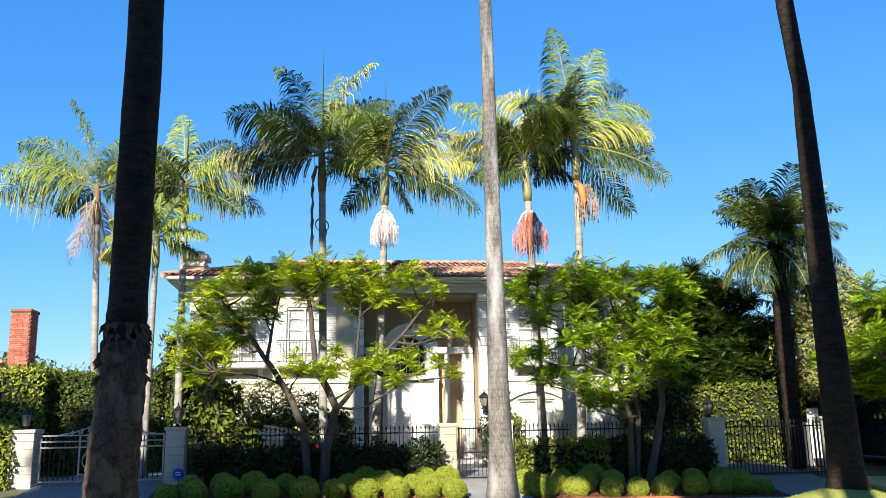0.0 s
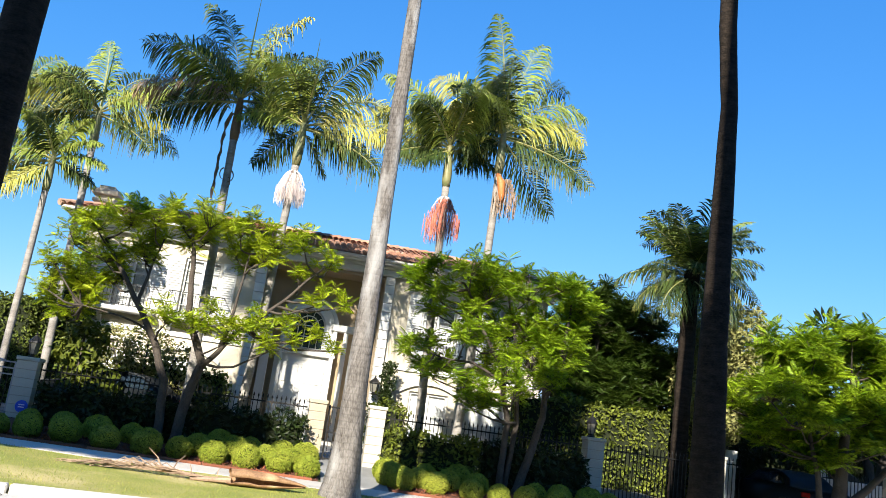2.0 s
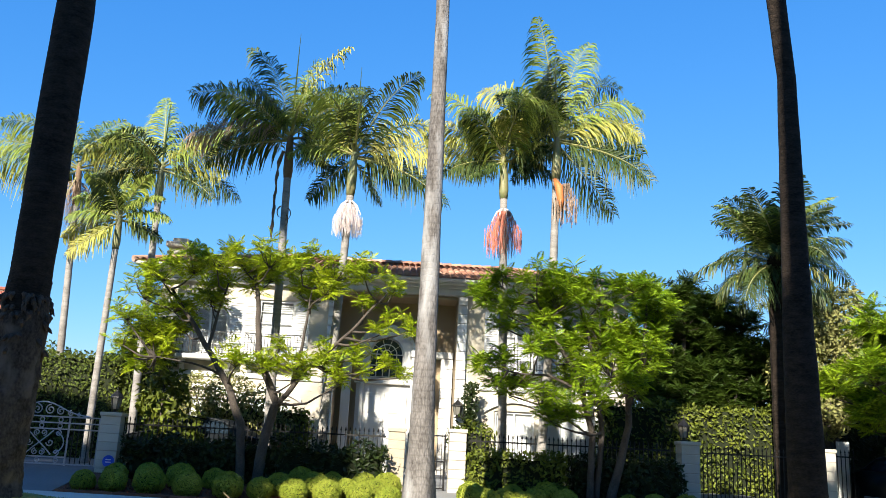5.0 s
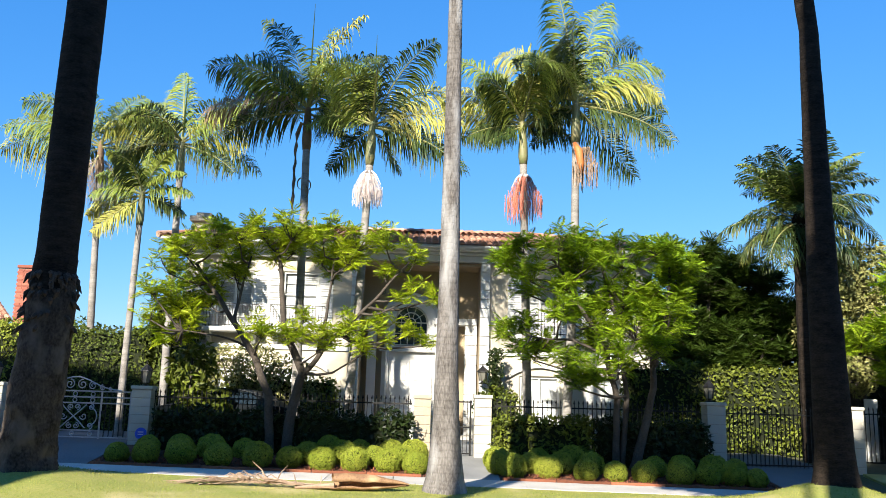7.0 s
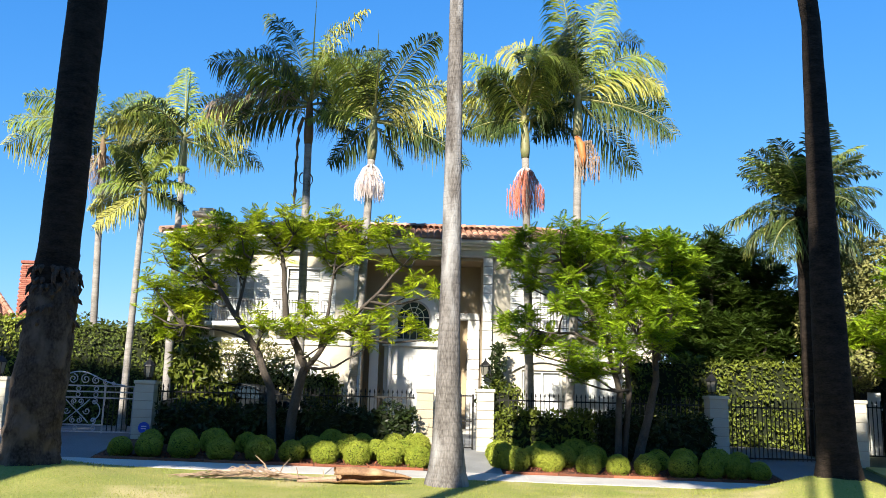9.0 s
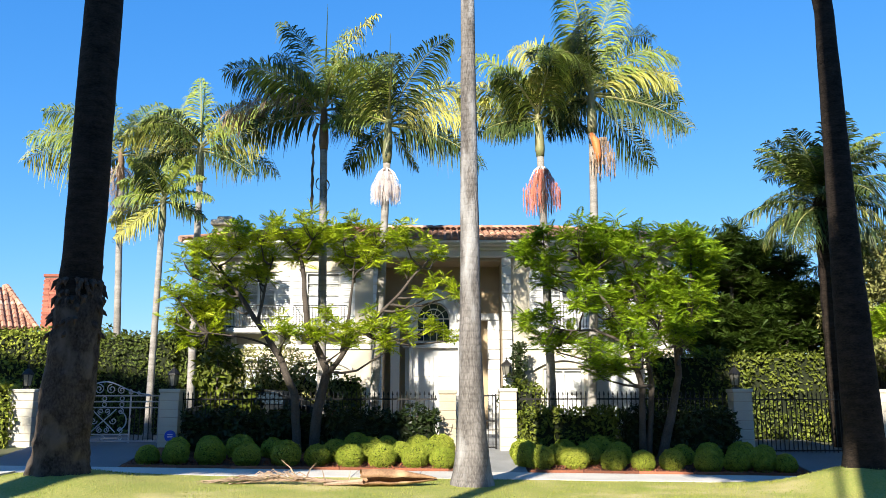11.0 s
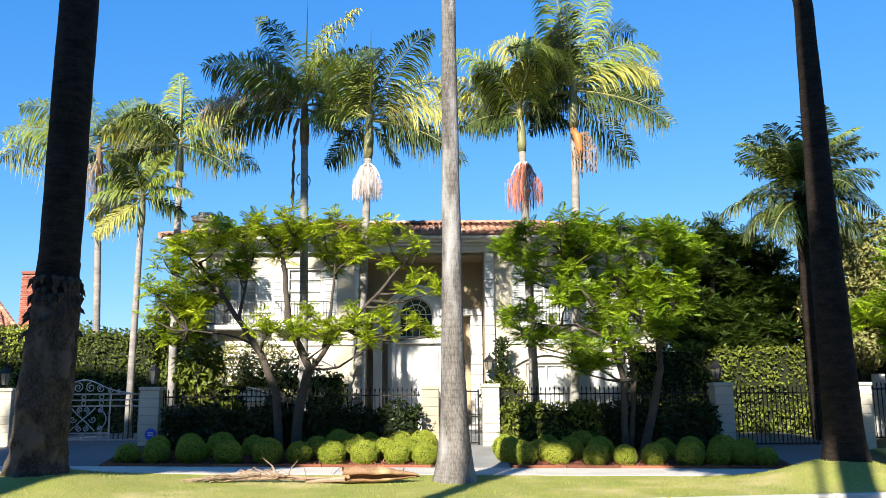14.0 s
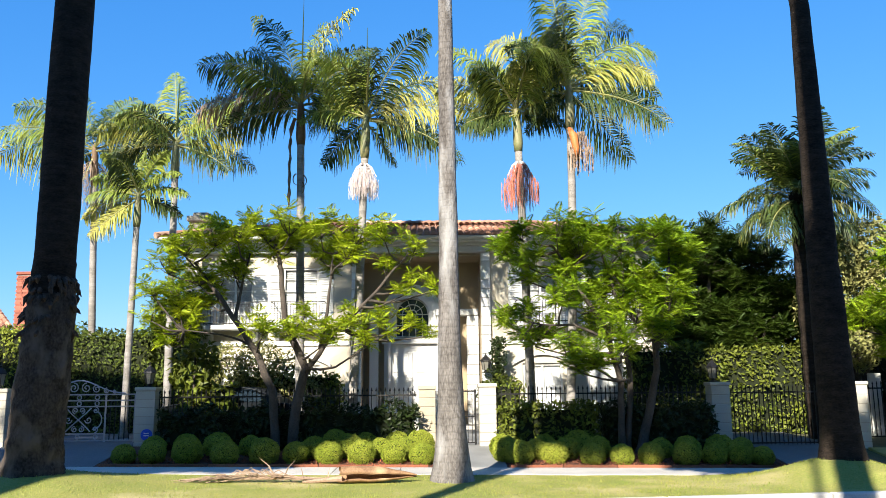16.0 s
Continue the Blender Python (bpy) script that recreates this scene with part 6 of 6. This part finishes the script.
# ---- next houses ----
def brick_house():
    e = thing("brick_house", (-14.6, 33.0, 0.6), "neighbouring house with a terracotta hip roof and brick chimney", "house")
    pivot = Matrix.Translation((2.55, 0.3, 0)) @ Euler((0, 0, radians(35))).to_matrix().to_4x4()
    part("wall", a_box(-3.7, -0.35, 0.35, 5.0, 0, 3.85), stucco_m, e).matrix_basis = pivot
    eave, ridge = 3.9, 5.75
    bm = bmesh.new()
    rv = [bm.verts.new(p) for p in ((-4.0, 0, eave), (0, 0, eave), (0, 5.3, eave), (-4.0, 5.3, eave), (-3.2, 2.65, ridge), (-0.8, 2.65, ridge))]
    for f in ((0, 1, 5, 4), (1, 2, 5), (2, 3, 4, 5), (3, 0, 4), (3, 2, 1, 0)):
        bm.faces.new([rv[k] for k in f])
    rf = part("roof", bm, tile_m, e)
    rf.matrix_basis = pivot
    bm = bmesh.new()
    for k in range(1, 18):
        x = -4.0 + 4.0 * k / 18
        t = min(1.0, (x + 4.0) / 0.8, -x / 0.8)
        for q in range(8):
            t0, t1 = t * q / 8, t * (q + 1.15) / 8
            tube(bm, [(x, 2.65 * t0, eave + 0.05 + 1.85 * t0), (x, 2.65 * t1, eave + 0.03 + 1.85 * t1)], [0.085, 0.07], 6)
    for k in range(12):
        t0, t1 = k / 12, (k + 1.1) / 12
        tube(bm, [(-0.8 * t0, 2.65 * t0, eave + 0.06 + 1.85 * t0), (-0.8 * t1, 2.65 * t1, eave + 0.06 + 1.85 * t1)], [0.12, 0.10], 7)
    part("tile_field", bm, tile_m, rf)
    ch = part("chimney", a_box(2.9, 3.55, -0.1, 0.7, 0, 5.85), mortar_m, e, "red brick chimney")
    brick = a_box(-0.105, 0.105, -0.03, 0.03, -0.033, 0.033)
    me = bpy.data.meshes.new("brick")
    brick.to_mesh(me)
    brick.free()
    for j in range(40):
        for i in range(3):
            o = mesh_ob("brick", me, brick_m, ch)
            o.location = (3.0 + i * 0.22 + (0.03 if j % 2 else -0.02), -0.115, 2.85 + j * 0.075)
        for i in range(3):
            for sx in (2.885, 3.565):
                o = mesh_ob("brick", me, brick_m, ch)
                o.location, o.rotation_euler = (sx, 0.03 + i * 0.24 + (0.03 if j % 2 else -0.02), 2.85 + j * 0.075), (0, 0, math.pi / 2)
    part("cap", a_box(2.85, 3.6, -0.16, 0.76, 5.852, 5.97, 0.02), brick_m, e)


brick_house()


def white_wall_garden(x0, x1):
    e = thing("garden_wall", (x0, 27.5, 0.5), "white rendered garden wall with a moulded coping behind the trees", "wall")
    w = x1 - x0
    part("wall", a_box(0, w, 0, 0.25, -0.2, 1.35), white_m, e)
    part("coping", a_box(-0.05, w + 0.05, -0.05, 0.30, 1.352, 1.43, 0.01), white_m, e)
    for x in (0.2, w - 0.2):
        part("post", a_box(x - 0.2, x + 0.2, -0.08, -0.002, -0.2, 1.9, 0.015), white_m, e)
    fence(x0, x1, 27.1, 0.4, 2.1, 0.13, "black iron railing in front of the white garden wall")


white_wall_garden(15.8, 17.3)
white_wall_garden(20.2, 24.4)
pier(21.2, 21.8, 25.0, 2.2, "white gate pier beside the far driveway")


# ---- parked cars ----
def car(x, y, turn, label, lit=True):
    z = ground_z(x, y) + 0.03
    e = thing("car", (x, y, z), label, "car")
    e.rotation_euler = (0, 0, radians(turn))
    prof = [(-2.15, 0.30), (-2.23, 0.45), (-2.26, 0.72), (-2.18, 0.90), (-2.0, 0.97), (-1.62, 1.0), (-1.35, 1.2), (-1.0, 1.38), (-0.6, 1.45), (0.0, 1.47), (0.35, 1.43), (0.7, 1.25), (1.05, 1.03), (1.6, 0.94), (2.0, 0.84), (2.18, 0.70), (2.24, 0.5), (2.18, 0.30)]
    bm = bmesh.new()
    rows_ = []
    for w, k in ((-0.86, 0), (-0.90, 0), (-0.80, 1), (-0.5, 1), (0.5, 1), (0.80, 1), (0.90, 0), (0.86, 0)):
        rows_.append([bm.verts.new((px * (1.0 if k else 0.985), w * (0.80 if pz > 1.1 else 1.0), pz - (0.0 if k else 0.03))) for px, pz in prof])
    for a, b in zip(rows_, rows_[1:]):
        for i in range(len(prof) - 1):
            bm.faces.new((a[i], a[i + 1], b[i + 1], b[i]))
    bm.faces.new(rows_[0])
    bm.faces.new(rows_[-1][::-1])
    part("body", bm, car_m, e, smooth=True)
    for sy in (-1, 1):
        bm = bmesh.new()
        q = [bm.verts.new(p) for p in ((-1.45, sy * 0.885, 1.02), (0.85, sy * 0.885, 1.04), (0.25, sy * 0.745, 1.38), (-0.95, sy * 0.745, 1.36))]
        bm.faces.new(q)
        bmesh.ops.solidify(bm, geom=bm.faces[:], thickness=0.02)
        part("side_window", bm, glass_m, e)
        part("taillight", a_box(-2.27, -2.12, sy * 0.7 - 0.14, sy * 0.7 + 0.14, 0.72, 0.86, 0.02), red_m, e, "red tail light")
        for wx in (-1.35, 1.4):
            bm = lathe(bmesh.new(), [(0.32, -0.1), (0.33, -0.07), (0.33, 0.07), (0.32, 0.1)], 18)
            w = part("wheel", bm, rubber_m, e)
            w.matrix_basis = Matrix.Translation((wx, sy * 0.82, 0.33)) @ Euler((math.pi / 2, 0, 0)).to_matrix().to_4x4()
            part("rim", lathe(bmesh.new(), [(0.2, -0.108), (0.2, 0.108)], 10), iron_m, w)
    part("number_plate", a_box(-2.30, -2.262, -0.26, 0.26, 0.52, 0.66), plate_m, e, "pale blank plate")
    return e


car(-2.4, 27.2, 170, "dark parked car with a red tail light behind the fence hedge")
car(18.7, 26.9, 90, "black car parked nose-in under the broad tree")

# ---- things on the ground ----
sign = thing("yard_sign", (-4.0, 24.45, ground_z(-4.0, 24.45)), "small round blue yard sign on a stake by the pier", "sign")
part("stake", a_box(-0.012, 0.012, -0.012, 0.012, -0.1, 0.35), iron_m, sign)
disc = part("plate", lathe(bmesh.new(), [(0.15, -0.012), (0.155, 0), (0.15, 0.012)], 20), blue_m, sign)
disc.matrix_basis = Matrix.Translation((0, -0.03, 0.36)) @ Euler((math.pi / 2, 0, 0)).to_matrix().to_4x4()
for z in (0.40, 0.34):
    part("bar", a_box(-0.07, 0.07, -0.05, -0.045, z - 0.012, z + 0.012), plate_m, sign)


def fallen_frond():
    e = thing("fallen_frond", (0.6, 19.2, ground_z(0.6, 19.2) + 0.03), "dry brown fallen palm frond lying on the grass", "palm frond")
    rng = np.random.default_rng(91)
    bm = tube(bmesh.new(), [(1.5, 0, 0.03), (0.7, 0, 0.05), (0, 0.05, 0.09), (-0.8, 0, 0.1), (-1.7, -0.05, 0.03)], [0.045, 0.04, 0.035, 0.03, 0.012], 6)
    part("rib", bm, dry_m, e)
    for k in range(110):
        x = rng.uniform(-1.7, 1.2)
        side = 1 if k % 2 else -1
        ln = rng.uniform(0.4, 0.95)
        up = 0.16 * math.exp(-((x + 0.45) * 1.5) ** 2) + 0.015
        a = rng.uniform(0.15, 0.9)
        p = Vector((x, 0, 0.06 + up * 0.4))
        d = Vector((-math.cos(a), side * math.sin(a) * 0.5, 0))
        part("leaflet", tube(bmesh.new(), [p, p + d * ln * 0.5 + Vector((0, 0, up * rng.uniform(0.3, 1.2))), p + d * ln + Vector((0, 0, rng.uniform(-0.04, 0.04)))], [0.012, 0.011, 0.003], 4), dry_m, e)
    for x, dz, dx in ((-0.3, 0.42, -0.35), (-0.15, 0.36, 0.22), (0.25, 0.22, -0.06), (-0.75, 0.2, -0.2), (0.75, 0.2, 0.02)):
        part("leaflet", tube(bmesh.new(), [(x, 0, 0.08), (x + dx * 0.4, 0, 0.08 + dz * 0.6), (x + dx, 0.02, 0.08 + dz)], [0.018, 0.014, 0.004], 4), dry_m, e)


def fallen_sheath():
    e = thing("fallen_sheath", (2.35, 19.05, ground_z(2.35, 19.05) + 0.03), "curled tan palm leaf sheath lying on the grass", "palm sheath")
    bm = bmesh.new()
    rowsv = []
    for i in range(15):
        s = i / 14
        x = -0.75 + 1.5 * s
        size = 0.165 * (1.0 if s < 0.55 else 1.0 - 0.80 * ((s - 0.55) / 0.45) ** 1.5) * (0.93 + 0.07 * math.sin(6 * s))
        row = []
        for k in range(10):
            a = radians(172 - (322 if s > 0.12 else 300) * k / 9)
            lip = 1.0 + 0.35 * max(0, k - 6) / 3 * min(1, s * 2)
            row.append((x + 0.04 * math.sin(k * 1.3), size * lip * 1.05 * math.cos(a), 0.165 + size * math.sin(a) - 0.10 * max(0, s - 0.6) + 0.015))
        rowsv.append(row)
    outer = [[bm.verts.new(p) for p in r] for r in rowsv]
    inner = [[bm.verts.new((p[0], p[1] * 0.88, 0.17 + (p[2] - 0.17) * 0.88)) for p in r] for r in rowsv]
    for a, b in zip(outer, outer[1:]):
        for k in range(9):
            bm.faces.new((a[k], a[k + 1], b[k + 1], b[k]))
    for a, b in zip(inner, inner[1:]):
        for k in range(9):
            bm.faces.new((b[k], b[k + 1], a[k + 1], a[k]))
    for i in range(14):
        bm.faces.new((outer[i][0], outer[i + 1][0], inner[i + 1][0], inner[i][0]))
        bm.faces.new((outer[i + 1][9], outer[i][9], inner[i][9], inner[i + 1][9]))
    rough_up(bm, 0.02, 4.0, 5)
    part("shell", bm, boot2_m, e, smooth=True)
    part("stalk", tube(bmesh.new(), [(-0.7, 0, 0.1), (-1.1, 0.03, 0.07), (-1.5, 0.05, 0.04)], [0.06, 0.045, 0.03], 7), dry_m, e)


fallen_frond()
fallen_sheath()

# ---- pieces of the ground: grass, edging, slabs, kerb stones ----
rng = np.random.default_rng(7)
n = 90000
gx, gy = rng.uniform(-9, 20, n), rng.uniform(15.9, 20.45, n)
keep = ~((gx > -9.0) & (gx < -6.05)) & ~(gx > 18.9)
gx, gy = gx[keep], gy[keep]
gy = np.array([slant(a, b) for a, b in zip(gx, gy)])
gz = np.array([ground_z(a, b) for a, b in zip(gx, gy)]) + 0.015
bl = np.array([(0, -0.09, 0), (0, 0.09, 0), (0.25, 0.02, 1.0), (0.25, -0.02, 1.0)])
ang = rng.uniform(0, 2 * np.pi, len(gx))
c, s = np.cos(ang), np.sin(ang)
turn = np.stack([np.stack([c, -s, 0 * c], -1), np.stack([s, c, 0 * c], -1), np.stack([0 * c, 0 * c, 1 + 0 * c], -1)], -2)
v, f = scatter(bl, np.array([(0, 1, 2, 3)]), turn, np.stack([gx, gy, gz], -1), rng.uniform(0.02, 0.05, len(gx)))
grass = quads("grass", v, f, blade_m)
tagged(grass, "short uneven green and straw grass blades", "grass", kind="stuff")
m = 5000
cx_, cy_ = np.concatenate([rng.uniform(-4.4, 3.5, m // 2), rng.uniform(5.35, 12.1, m // 2)]), rng.uniform(22.15, 23.6, m)
cz_ = np.array([ground_z(a, b) for a, b in zip(cx_, cy_)]) + 0.045
v, f = scatter(LEAF_V * [1, 0.8, 1], LEAF_F, spin(rng, m), np.stack([cx_, cy_, cz_], -1), rng.uniform(0.04, 0.10, m))
chips = quads("mulch_chips", v, f, chip_m)
tagged(chips, "loose red bark chips", "mulch", kind="stuff")
for x0, x1, par in ((-4.4, 3.55, bed), (5.3, 12.15, bed2)):
    for k in range(int((x1 - x0) / 1.3)):
        a = x0 + k * 1.3
        z = ground_z(a + 0.6, 22.12)
        o = part("edging_board", a_box(-0.64, 0.64, -0.02, 0.02, -0.06, 0.10, 0.005), chip_m, par)
        o.location = (a + 0.65, 22.125, z)
        o.rotation_euler = (0, 0.0135, 0)
slab = a_box(-0.745, 0.745, -0.79, 0.79, -0.05, 0.05, 0.008)
slab_me = bpy.data.meshes.new("slab")
slab.to_mesh(slab_me)
slab.free()
for k in range(34):
    x = -16 + 1.5 * k
    o = mesh_ob("slab", slab_me, concrete_m, pavement)
    o.location = (x, 21.3, ground_z(x, 21.3) - 0.005)
    o.rotation_euler = (0.018, 0.0135, 0)
stone = a_box(-1.49, 1.49, -0.10, 0.10, -0.12, 0.13, 0.02)
stone_me = bpy.data.meshes.new("kerb_stone")
stone.to_mesh(stone_me)
stone.free()
gut = a_box(-1.49, 1.49, -0.31, 0.31, -0.05, 0.03, 0.006)
gut_me = bpy.data.meshes.new("gutter_slab")
gut.to_mesh(gut_me)
gut.free()
for k in range(20):
    x = -18 + 3.0 * k
    z = ground_z(x, slant(x, 15.0))
    o = mesh_ob("kerb_stone", stone_me, kerb_m, kerb)
    o.location, o.rotation_euler = (x, slant(x, 15.67), z + 0.06), (0, 0, math.atan(0.11))
    o = mesh_ob("gutter_slab", gut_me, kerb_m, kerb)
    o.location, o.rotation_euler = (x, slant(x, 15.24), z + 0.02), (0, 0, math.atan(0.11))
